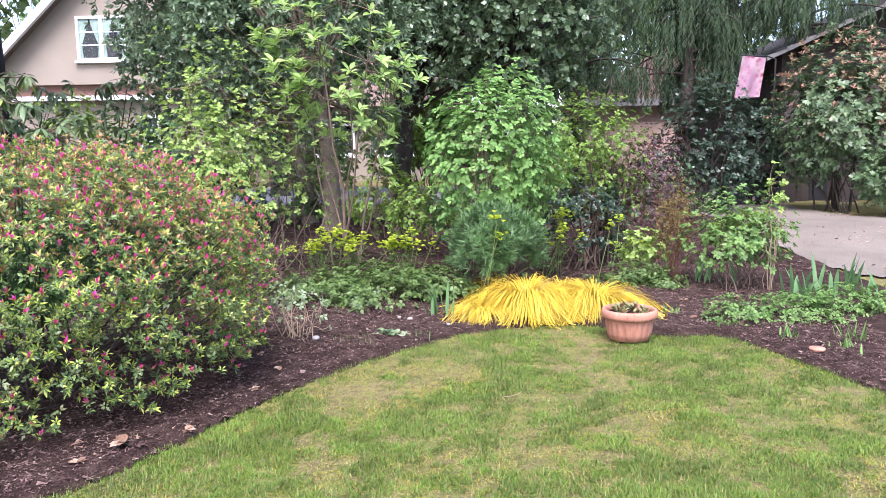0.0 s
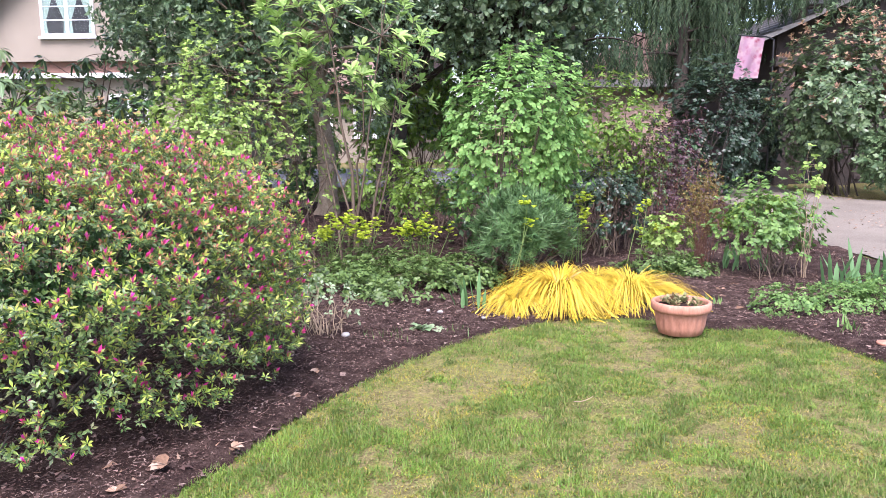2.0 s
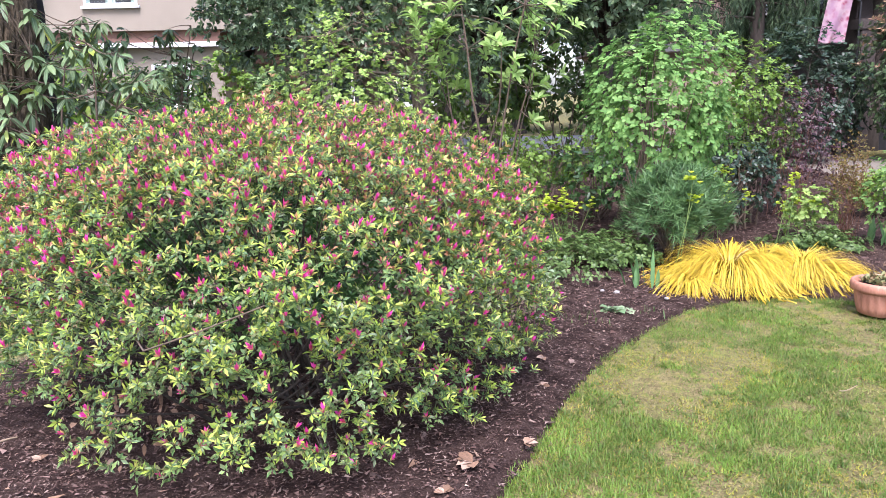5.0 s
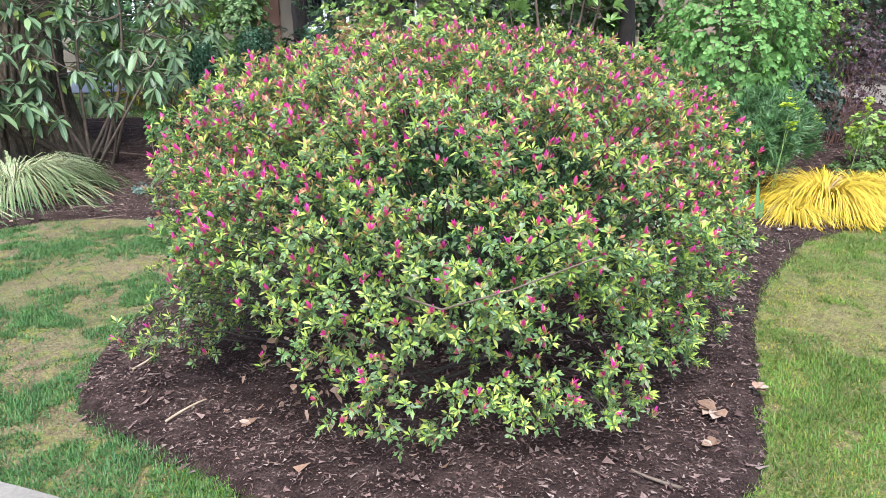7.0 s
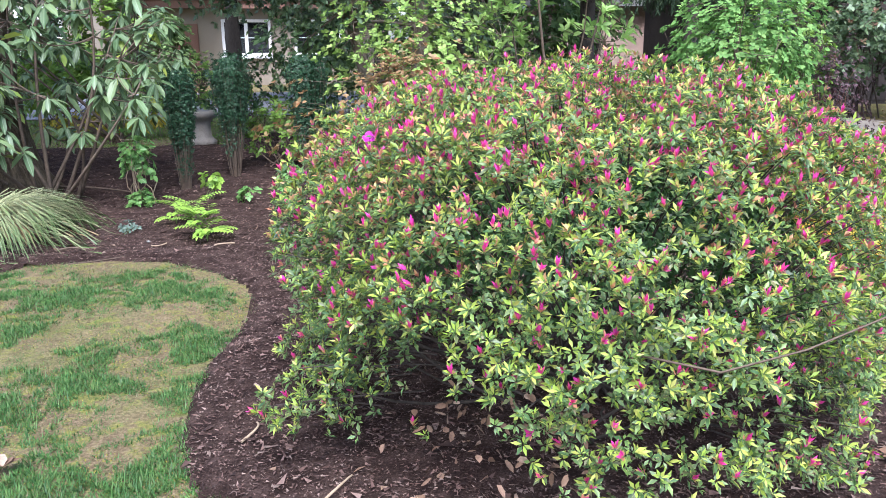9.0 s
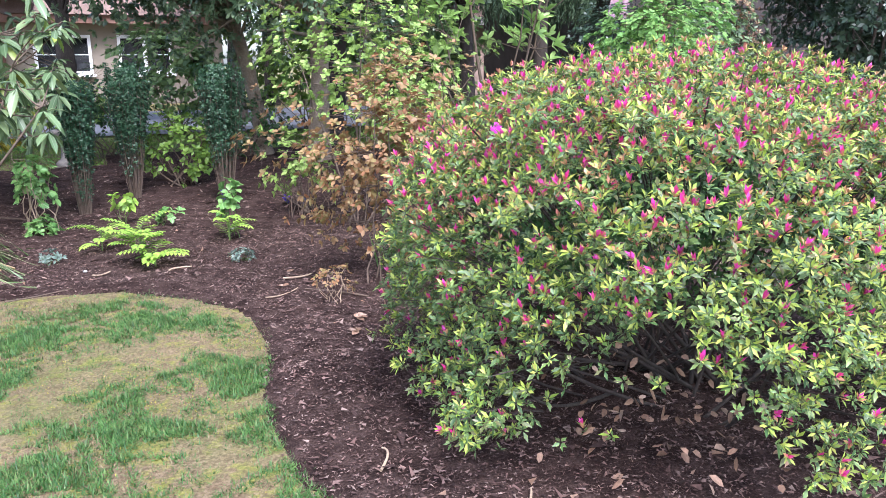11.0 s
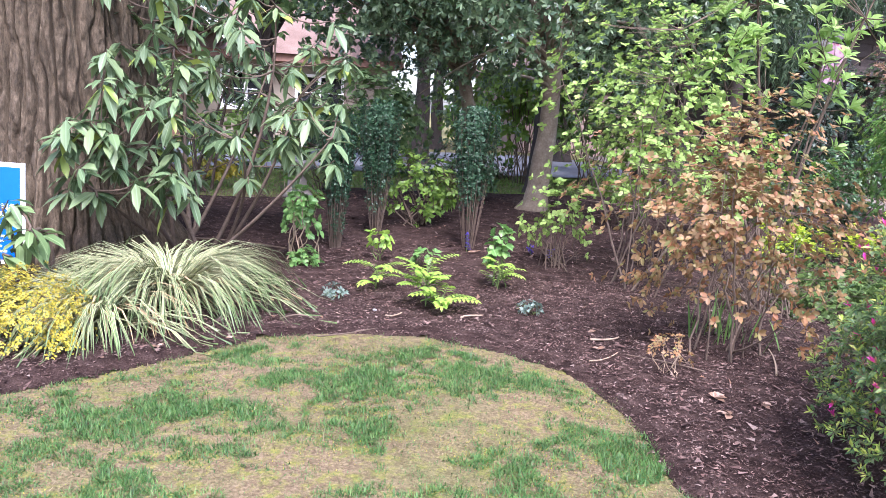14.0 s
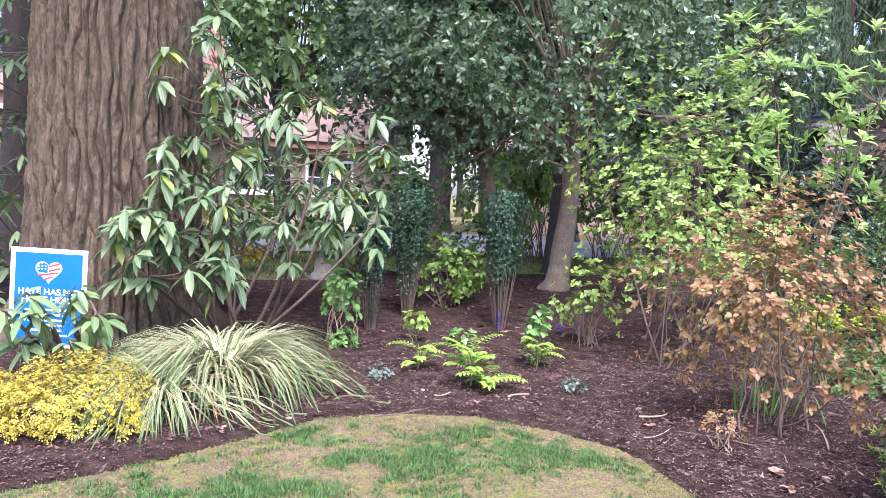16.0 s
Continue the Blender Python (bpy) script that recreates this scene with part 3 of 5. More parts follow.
WALK = chaikin([(22, -12), (9, -4.4), (3, -.9), (.5, .75), (-1.0, 1.62), (-2.0, 2.16), (-2.95, 2.63), (-3.55, 2.93), (-4.1, 3.19), (-4.7, 3.42), (-5.6, 3.62), (-7.2, 3.8), (-10, 3.9), (-24, 4.2),
                (-24, 2.2), (-10, 1.9), (-7.2, 1.8), (-5.2, 1.4), (-3.2, .6), (-1.4, -.3), (2.0, -2.4), (8, -6.2), (21, -14)], 2)
bm = bmesh.new()
top = [bm.verts.new((x, y, .020)) for x, y in WALK]
foot = [bm.verts.new((x, y, -.09)) for x, y in WALK]
bmesh.ops.triangulate(bm, faces=[bm.faces.new(top)])
for k in range(len(WALK)):
    bm.faces.new((top[k - 1], foot[k - 1], foot[k], top[k]))
tagged(solid("pavement_walk", bm, M_walk), "pale concrete garden walk beside the lawn", "path", kind="structure")
sheet("road_street", np.arange(-40, 4.3, .6), np.arange(17.0, 25.1, .6), everywhere, lambda x, y: rise(x, y) + .02, M_road, "grey asphalt road beyond the garden", category="road")


def scatter(n, x0, x1, y0, y1, g):
    return g.uniform(x0, x1, n), g.uniform(y0, y1, n)


def lawn_blades(name, n, x0, x1, y0, y1, length, width, want, mat, label, seed):
    """Blades of grass, denser where want(x, y) is higher."""
    g = np.random.default_rng(seed)
    x, y = scatter(n, x0, x1, y0, y1, g)
    k = (g.random(n) < want(x, y)) & ~inside(x, y, WALK)
    x, y = x[k], y[k]
    m = len(x)
    a = g.uniform(0, 6.283, m)
    lean = g.uniform(.2, 1.5, m)
    D = np.stack([np.cos(a) * lean, np.sin(a) * lean, np.ones(m)], -1)
    N = np.stack([-np.cos(a), -np.sin(a), lean + .2], -1)
    Ls = length * g.uniform(.5, 1.3, m) * (.45 + .55 * np.clip(want(x, y), 0, 1))
    ob = new(name, mesh_of(name, *leaves_mat(np.stack([x, y, rise(x, y) - .012], -1), D, N, Ls, width * g.uniform(.7, 1.3, m), "tri", g.uniform(.1, .5, m), mat)))
    return tagged(ob, label, "grass", kind="stuff")


def leaves_mat(P, D, N, L, W, shape, droop, mat):
    V, F, U = leaves(P, D, N, L, W, shape, droop)
    return V, F, mat, U


def tufted(x, y):
    """Green tufts of the lawn: thick towards the drive, thin in the shade of the trees."""
    wx, wy = x + .14 * vnoise(x, y, .2, 17), y + .14 * vnoise(x, y, .2, 18)
    f = .26 * vnoise(wx, wy, .5, 11) + .38 * vnoise(wx, wy, .17, 12) + .36 * vnoise(wx, wy, .055, 16)
    shade = np.clip((-3.2 - x) / 1.0, 0, 1) * np.clip((y + .5 * (x + 3) - 3.3) / .8, 0, 1)
    cut = .305 + .075 * shade - .09 * (x < -2.2) * np.clip(1.9 - (y + .5 * (x + 3) - 1.9) / .9, 0, 1)
    return np.clip((f - cut) / .26, .09, 1) ** 1.3 * inside(x, y, LAWN) * (1 - .7 * shade * ~inside(x + .05, y + .22, LAWN))


def mossy(x, y):
    """Yellow moss, thickest near the cut edge and in blotches of its own."""
    return np.clip((vnoise(x, y, .42, 61) * .6 + vnoise(x, y, .14, 62) * .4 - .42) / .2, .03, 1) * inside(x, y, LAWN)


lawn_blades("lawn_grass", 640000, -3.9, 3.0, 1.6, 6.3, .043, .0024, lambda x, y: tufted(x, y) * (x > -3.5), L_grass, "fresh green tufts of lawn grass", 21)
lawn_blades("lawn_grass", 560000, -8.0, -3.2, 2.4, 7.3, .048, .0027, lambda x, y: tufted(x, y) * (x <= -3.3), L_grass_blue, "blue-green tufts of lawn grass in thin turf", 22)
lawn_blades("lawn_moss", 150000, -3.6, 3.0, 1.6, 6.3, .022, .0030, mossy, L_moss, "yellow-green moss in the turf", 28)
lawn_blades("lawn_moss", 90000, -8.0, -3.3, 2.4, 7.3, .018, .0028, lambda x, y: mossy(x, y) * .4, L_moss, "ochre moss in the thin turf", 29)
lawn_blades("lawn_thatch", 190000, -3.6, 3.0, 1.6, 6.3, .034, .0028, lambda x, y: (.25 + .75 * vnoise(x, y, .35, 13)) * inside(x, y, LAWN), L_thatch, "short yellow-green mossy worn grass", 23)
lawn_blades("lawn_thatch", 150000, -8.0, -3.3, 2.4, 7.3, .028, .0026, lambda x, y: (.2 + .8 * vnoise(x, y, .3, 13)) * inside(x, y, LAWN), L_thatch_tan, "short dry tan worn grass", 27)
lawn_blades("lawn_edge_grass", 110000, -7.6, 3.0, 2.4, 7.4, .05, .0018,
            lambda x, y: 1.0 * inside(x, y, LAWN) * ~(inside(x + .05, y + .05, LAWN) & inside(x - .05, y + .05, LAWN) & inside(x + .05, y - .05, LAWN)) * (vnoise(x, y, .3, 14) > .45) * (x > -3.7), L_grass, "grass along the lawn's cut edge", 24)
lawn_blades("lawn_outskirts", 130000, -13, 7.5, -7, 6.0, .06, .010, lambda x, y: (.2 + .8 * vnoise(x, y, .5, 11)) * inside(x, y, LAWN) * ((y < 1.7) | (x < -7.8) | (x > 2.95)), L_grass, "lawn grass behind the walker's path", 26)
lawn_blades("back_lawn_grass", 90000, -12, 4.2, 12.0, 17.0, .09, .006, lambda x, y: (.4 + .6 * vnoise(x, y, 1, 15)) * (y > np.where(x < -4.7, 12.3, 13.4)), L_yellow_green, "bright green grass behind the beds", 25)


def chips(name, n, x0, x1, y0, y1, size, want, mat, label, seed, thick=.25):
    """Loose bark chips lying on the mulch."""
    g = np.random.default_rng(seed)
    x, y = scatter(n, x0, x1, y0, y1, g)
    k = (bedded(x, y) > g.uniform(.2, .6, n)) & ~inside(x, y, DRIVE) & (g.random(n) < want(x, y))
    x, y = x[k], y[k]
    m = len(x)
    a = g.uniform(0, 6.283, m)
    D = np.stack([np.cos(a), np.sin(a), g.normal(0, .22, m)], -1)
    N = np.stack([g.normal(0, .45, m), g.normal(0, .45, m), np.ones(m)], -1)
    Ls = size * g.lognormal(0, .5, m)
    V, F, U = leaves(np.stack([x, y, mulch_top(x, y) + .003 + g.random(m) * .012], -1), D, N, Ls, Ls * g.uniform(.08, thick, m), "tri", 0)
    ob = new(name, mesh_of(name, V, F, mat, U, smooth=False))
    return tagged(ob, label, "mulch", kind="stuff")


chips("mulch_chips", 430000, -8.5, 3.4, 2.4, 8.4, .0125, lambda x, y: np.ones(x.shape), M_chip, "shredded dark bark chips on the beds", 31, .3)
chips("mulch_chips", 90000, -8.5, 4.2, 8.4, 13.0, .019, lambda x, y: np.where(y < 10, 1.0, .5), M_chip, "coarse dark bark chips at the back of the beds", 34)
chips("mulch_litter", 2400, -8.5, 4.2, 2.4, 13.0, .026, lambda x, y: .25 + .75 * (vnoise(x, y, 1.2, 33) > .5), M_litter, "pale wood chips and leaf scraps on the mulch", 32, .4)

# ---- far buildings ----
def quad_prism(name, pts, y0, y1, mat, parent, label=""):
    """A solid whose outline in x and z is pts, from y0 to y1, in its parent's space."""
    bm = bmesh.new()
    a = [bm.verts.new((x, y0, z)) for x, z in pts]
    b = [bm.verts.new((x, y1, z)) for x, z in pts]
    bm.faces.new(a)
    bm.faces.new(b[::-1])
    for k in range(len(pts)):
        bm.faces.new((a[k - 1], b[k - 1], b[k], a[k]))
    return solid(name, bm, mat, parent, label)


def casement(house, x0, x1, z0, z1, y, lights=2, curtains=True, bars=3):
    """A white window with panes, bars and parted curtains, proud of the wall at y."""
    # flat dark backing: the unlit room is painted, not built
    w = boxed("window", x0 + .05, x1 - .05, y - .012, y - .004, z0 + .05, z1 - .05, M_painted_dark, house, label="white-framed casement window with parted curtains")
    for a, b, c, d in ((x0, x1, z1 - .1, z1), (x0, x1, z0, z0 + .1), (x0, x0 + .1, z0 + .1, z1 - .1), (x1 - .1, x1, z0 + .1, z1 - .1)):
        boxed("frame", a, b, y - .07, y, c, d, M_white, w, .008)
    boxed("sill", x0 - .08, x1 + .08, y - .14, y, z0 - .09, z0, M_white, w, .01)
    step = (x1 - x0 - .1) / lights
    for k in range(lights):
        a, b = x0 + .1 + k * step, x0 + k * step + step
        if k:
            boxed("mullion", a - .12, a, y - .07, y - .013, z0 + .1, z1 - .1, M_white, w, .008)
        for q in range(1, bars):
            zz = z0 + .1 + (z1 - z0 - .2) * q / bars
            boxed("bar", a, b, y - .035, y - .014, zz - .015, zz + .015, M_white, w)
        if curtains:
            for side in (0, 1):
                e, i = (a, a + (b - a) * .47) if side == 0 else (b, b - (b - a) * .47)
                s = 1 if side == 0 else -1
                bm = bmesh.new()
                rows = []
                for t in np.linspace(0, 1, 9):
                    width = abs(i - e) * (1 - .78 * min(1, t * 1.5) ** 1.3 + (.12 * max(0, t - .66) / .34))
                    rows.append([bm.verts.new((e + s * width * u, y - .022 - .008 * math.sin(u * 22), z1 - .1 - t * (z1 - z0 - .2))) for u in np.linspace(0, 1, 8)])
                for r in range(8):
                    for c in range(7):
                        bm.faces.new((rows[r][c], rows[r][c + 1], rows[r + 1][c + 1], rows[r + 1][c]))
                solid("curtain", bm, M_curtain, w, "pale green curtain drawn aside", True)
        pane = boxed("pane", a, b, y - .045, y - .041, z0 + .1, z1 - .1, M_glass, w)
        pane.visible_shadow = False
    return w


def gabled_house():
    h = thing("house", 0, 28, "beige stucco house with a steep gable and white trim", "house", z=.2)
    # gable wing: wall with the eaves low, the ridge running back
    quad_prism("wall", [(-18.3, 3.75), (-6.9, 3.75), (-6.9, 3.85), (-12.6, 9.1), (-18.3, 3.85)], 0, 8, M_stucco, h, "beige stucco gable wall")
    quad_prism("lower_wall", [(-18.1, -.3), (-9.99, -.3), (-9.99, 3.35), (-18.1, 3.35)], .5, 8, M_stucco, h)
    quad_prism("cladding", [(-18.2, 3.35), (-9.95, 3.35), (-9.95, 3.75), (-18.2, 3.75)], .2, 7.8, M_orange_tile, h, "orange-brown band under the overhang")
    for s in (-1, 1):
        x0, x1 = -12.6, -12.6 + s * 6.4
        quad_prism("roof", [(x0, 9.12), (x0, 9.4), (x1, 3.42), (x1, 3.14)], -.45, 8.4, M_shingle, h, "brown shingled roof slope")
        quad_prism("bargeboard", [(x0, 9.0), (x0, 9.36), (x1, 3.38), (x1, 3.02)], -.62, -.453, M_white, h, "white painted bargeboard")
    casement(h, -14.6, -12.7, 4.6, 6.2, 0, 2)
    boxed("belt_trim", -18.2, -9.95, .12, .2, 3.18, 3.35, M_white, h)
    casement(h, -12.6, -11.2, 1.1, 2.6, .5, 2, False)
    # long low wing to its side
    quad_prism("side_wall", [(-9.98, -.3), (-.5, -.3), (-.5, 2.75), (-9.98, 2.75)], 2, 8, M_stucco, h)
    quad_prism("side_roof", [(-9.1, 2.6), (-.2, 2.6), (-.2, 2.85), (-9.1, 2.85)], 1.4, 8.2, M_orange_tile, h, "orange-brown eaves of the low wing")
    bm = bmesh.new()
    a = [bm.verts.new(p) for p in ((-9.1, 1.3, 2.86), (-.2, 1.3, 2.86), (-.2, 5, 5.2), (-9.1, 5, 5.2), (-9.1, 8.4, 2.86), (-.2, 8.4, 2.86))]
    for f in ((0, 1, 2, 3), (3, 2, 5, 4), (0, 3, 4), (1, 5, 2), (0, 4, 5, 1)):
        bm.faces.new([a[k] for k in f])
    solid("side_roof", bm, M_shingle, h, "brown shingled low roof")
    casement(h, -6.4, -4.7, 1.0, 2.25, 2, 2, False, 2)
    casement(h, -3.9, -2.2, 1.0, 2.25, 2, 2, False, 2)
    boxed("door", -8.2, -7.2, 1.93, 1.998, -.1, 2.1, M_orange_tile, h, .01, "brown wooden door")
    # brick chimney, course by course on a mortar core
    c = boxed("chimney", -7.55, -6.75, 3.0, 3.8, 2.9, 6.9, M_mortar, h, label="pink-red brick chimney")
    bm = bmesh.new()
    g = random.Random(4)
    for row in range(40):
        z = 2.95 + row * .098
        for k in range(-1, 5):
            x = -7.55 + k * .2 + (row % 2) * .1
            x0, x1 = max(x, -7.57), min(x + .188, -6.73)
            if x1 - x0 > .04:
                d = g.uniform(.012, .02)
                box(bm, x0, x1, 3.0 - d, 3.06, z, z + .084)
    solid("brickwork", bm, M_brick, c, "courses of pink-red brick")
    boxed("cap", -7.65, -6.65, 2.9, 3.9, 6.9, 7.05, M_mortar, c, .02)
    return h


def garage():
    h = thing("garage", 6.3, 27.4, "pinkish garage with a brown roof at the drive's end", "garage", z=.2)
    boxed("wall", -2.6, 3.2, 0, 6, -.3, 2.7, M_pink, h)
    boxed("garage_door", -1.2, 1.4, -.05, -.004, -.15, 2.1, M_pink, h, .01, "panelled pinkish garage door")
    for k in range(1, 4):
        boxed("door_panel", -1.12, 1.32, -.075, -.052, -.12 + (k - 1) * .72, .55 + (k - 1) * .72, M_pink, h, .012)
    quad_prism("roof", [(-2.9, 2.7), (3.5, 2.7), (3.5, 2.85), (.3, 4.6), (-2.9, 2.85)], -.4, 6.4, M_shingle, h, "brown shingled roof")
    boxed("fascia", -2.95, 3.55, -.5, -.402, 2.62, 2.88, M_shingle_grey, h)
    return h


def stone_house():
    h = thing("stone_house", 7.2, 17.4, "dark brown stone building with a grey roof beside the drive", "house", z=.2)
    quad_prism("wall", [(-.3, -.3), (9, -.3), (9, 5.3), (3.8, 5.1), (-.3, 3.25)], 0, 7, M_block, h, "brown stone block wall")
    for x in (-.42, .86):
        boxed("post", x, x + .34, -.5, -.16, -.2, 2.5, M_block, h, .02, "square stone porch post")
    boxed("porch_beam", -.5, 1.3, -.52, -.14, 2.5, 2.72, M_block, h, .02)
    # thin dark panel on the wall; no recess, its shade is in the colour
    boxed("dark_opening_panel", -.02, .8, -.012, -.004, -.2, 2.1, M_painted_dark, h, label="dark panel standing in for the unlit opening under the porch")
    g = random.Random(9)
    for row in range(16):
        z = -.25 + row * .32
        x = -.27 - (row % 2) * .3
        while x < 6.4:
            w = g.uniform(.5, .85)
            a, b = max(x, -.27), min(x + w - .025, 8.98)
            if b - a > .1 and z + .3 < 3.2 + .45 * (a + .3) and not (a < .85 and b > -.05 and z < 2.1):
                bm = bmesh.new()
                box(bm, a, b, -g.uniform(.02, .05), .05, z, z + .295, .012)
                solid("stone_block", bm, M_block, h)
            x += w
    for k in range(12):
        t0, t1 = k / 12, (k + 1.12) / 12
        quad_prism("shingle_course", [(-.8 + 4.7 * t0, 3.02 + 2.1 * t0), (-.8 + 4.7 * t0, 3.13 + 2.1 * t0), (-.8 + 4.7 * t1, 3.08 + 2.1 * t1), (-.8 + 4.7 * t1, 3.02 + 2.1 * t1)], -.5 - .004 * k, 7.2, M_shingle_grey, h)
    return h


gabled_house()
for k, x in enumerate((-17.4, -15.8, -14.2, -12.6, -11.0, -9.4, -8.0)):
    shrub("foundation_shrub", "tall leafy shrub against the house wall", "shrub", x, 26.4 + .3 * (k % 2), 1.25, .8, .0, 2.6 + .35 * (k % 3), 420, 5, .15, .05, "flat", (L_mid, L_deep, L_yellow_green)[k % 3], M_twig, 6, "foundation shrubs", 700 + k, amp=.22, low=-1)
garage()
stone_house()


def banner():
    f = thing("flag", 5.47, 15.6, "pink flower-printed garden flag hanging from a pole", "flag", z=0.2)
    bm = bmesh.new()
    rows = []
    for t in np.linspace(0, 1, 14):
        rows.append([bm.verts.new((-.02 + .46 * u - .12 * t, -.02 + .05 * math.sin(u * 9 + t * 2) * t, 2.99 - .05 * u - t * .79 - .03 * t * math.cos(u * 3))) for u in np.linspace(0, 1, 12)])
    for r in range(13):
        for c in range(11):
            bm.faces.new((rows[r][c], rows[r][c + 1], rows[r + 1][c + 1], rows[r + 1][c]))
    solid("cloth", bm, M_banner, f, "pink cloth printed with flowers", True)
    part("pole", tubes([(np.array([[5.40, 15.58, 3.20], [5.95, 15.6, 3.17], [6.15, 15.75, 3.13]]), .014, .014), (np.array([[6.15, 15.75, 3.13], [6.15, 15.75, 1.0], [6.15, 15.75, .15]]), .02, .02)], 8), M_black, f)


banner()

# ---- the great tree and the trees behind ----
def great_tree():
    x, y, b = -7.28, 9.82, .1
    ob = thing("tree", x, y, "huge old tree trunk with deeply furrowed grey-brown bark", "tree", z=b)
    a = np.concatenate([np.linspace(0, 3.3, 90, endpoint=False), np.linspace(3.3, 6.1, 520, endpoint=False), np.linspace(6.1, 2 * math.pi, 5, endpoint=False)])
    na, nz = len(a), 190
    z = np.concatenate([np.linspace(-.15, 3.5, 168, endpoint=False), np.linspace(3.5, 7.5, nz - 168)])
    A, Z = np.meshgrid(a, z)
    g = np.random.default_rng(3)
    flare = .70 + .035 * np.exp(-Z / 1.0) + .24 * np.exp(-np.maximum(Z, 0) / .26) * (.75 + .4 * np.sin(A * 5 + .7) ** 2) - .012 * Z
    # long plates of bark, parted by interlacing furrows
    U = A * .7 + .02 * (vnoise(A * .7, Z, .12, 44) - .5)

    p = 2.6 * (vnoise(U / .2, Z / .45, 1.0, 43) - .5) + 1.7 * (vnoise(U / .06, Z / .20, 1.0, 45) - .5)
    main = np.clip(np.abs(np.sin(A * 23 + p)) * 1.5, 0, 1) ** .8
    cross = np.clip(np.abs(np.sin(A * 9 + 2.6 * Z + 3.0 * (vnoise(U / .2, Z / .4, 1.0, 49) - .5))) * 3.5, 0, 1)
    ridge = main * (.45 + .55 * cross) * (.7 + .5 * vnoise(U, Z * .3, .05, 48))
    flakes = vnoise(U, Z * .5, .014, 46) - .5
    chunk = vnoise(U, Z * .6, .022, 41) - .5
    r = flare + .062 * ridge - .035 + .012 * flakes * (.3 + ridge) + .012 * chunk * (.3 + ridge) + .03 * (vnoise(U, Z * .5, .3, 42) - .5)
    V = np.stack([x + r * np.cos(A), y + r * np.sin(A), Z + b], -1).reshape(-1, 3)
    i, j = np.meshgrid(np.arange(nz - 1), np.arange(na), indexing="ij")
    j1 = (j + 1) % na
    F = np.stack([i * na + j, i * na + j1, (i + 1) * na + j1, (i + 1) * na + j], -1).reshape(-1, 4)
    part("trunk", (V, [F]), M_bark, ob)
    paths = []
    for k in range(9):
        t = k * .7 + .2
        end = np.array([x + 4.2 * math.cos(t), y + 4.2 * math.sin(t), 9.5 + g.random() * 2])
        part("limb", tubes([(bend((x, y, 6.6 + b), end, g, 8, .6, .3), .24, .05)], 9), M_bark, ob)
    # unseen crown overhead, thickened to shade the bed and the lawn near it
    C, d = crown(g, x, y, 5.2, 5.0, 8.0, 13.5, 3600, (.35, 1.0), -1, .2)
    part("crown", whorls(C, unit(d + g.normal(0, .4, d.shape)), g, 6, .26, .075, "flat", (30, 90), .3), L_mid, ob)


great_tree()


def crown_tree(name, label, x, y, foot_r, top, rx, ry, z0, z1, n, per, L, W, leaf, bark, seed, lean=(0, 0), trunks=1, shell=(.45, 1.0), amp=.2, group="", shape="flat", cx=None, cy=None):
    """A tree: trunk with limbs reaching into a crown of many leaves."""
    g = np.random.default_rng(seed)
    b = float(rise(x, y))
    ob = thing(name, x, y, label, "tree", group)
    cx, cy = (x if cx is None else cx), (y if cy is None else cy)
    C, d = crown(g, cx, cy, rx, ry, z0, z1, n, shell, -.85, amp)
    part("crown", whorls(C, unit(d + np.array([0, 0, .3]) + g.normal(0, .5, d.shape)), g, per, L, W, shape, (25, 90), .1), leaf, ob)
    head = np.array([x + lean[0], y + lean[1], top])
    line = bend((x, y, b - .05), head, g, 12, 0, .12)
    line[0:2, 2] = (b - .06, b + .1)
    tr = tubes([(line, foot_r, foot_r * .6)], 14)
    V = tr[0]
    k = np.exp(-np.maximum(V[:, 2] - b, 0) / .12)[:, None]
    V[:, :2] += (V[:, :2] - np.array([x, y])) * k * .55
    V += (np.stack([vnoise(V[:, 0] * 4 + V[:, 2], V[:, 2], .25, q) for q in (71, 72, 73)], -1) - .5) * foot_r * .35
    part("trunk", (V, tr[1]), bark, ob)
    paths = []
    for i in g.choice(n, 46, False):
        paths.append((bend(line[-1 - int(g.integers(0, 4))], C[i], g, 7, .2 * rx * g.random(), .08 * rx), foot_r * .22, foot_r * .04))
    part("branchwork", tubes(paths, 4), bark, ob)
    return ob


crown_tree("holly_tree", "dark evergreen holly with a pale mottled leaning trunk", -2.1, 11.9, .15, 2.5, 2.35, 2.4, 1.2, 6.6, 9200, 7, .074, .016, L_holly, M_bark_pale, 81, (-.1, -.6), shell=(.55, 1), amp=.14, cx=-2.6, cy=11.2)
crown_tree("holly_tree", "dense dark evergreen holly behind the tall shrubs", -1.2, 14.0, .17, 2.6, 2.9, 2.3, 1.7, 7.5, 4600, 7, .092, .023, L_holly, M_bark_dark, 82, (.2, 0), shell=(.55, 1), amp=.16, cx=-.9, cy=13.2)
crown_tree("holly_tree", "dark evergreen tree with dense glossy foliage", .9, 13.4, .16, 2.8, 1.9, 1.9, 1.9, 7.2, 3400, 7, .10, .032, L_holly, M_bark_dark, 83, (0, 0), shell=(.5, 1), amp=.2)
crown_tree("holly_tree", "slender pale holly trunk behind the mottled one", -2.6, 12.75, .115, 2.4, 1.35, 1.2, 1.45, 5.0, 2200, 7, .08, .022, L_holly, M_bark_pale, 84, (-.5, -.3), shell=(.5, 1), amp=.18, cx=-3.95, cy=11.9)
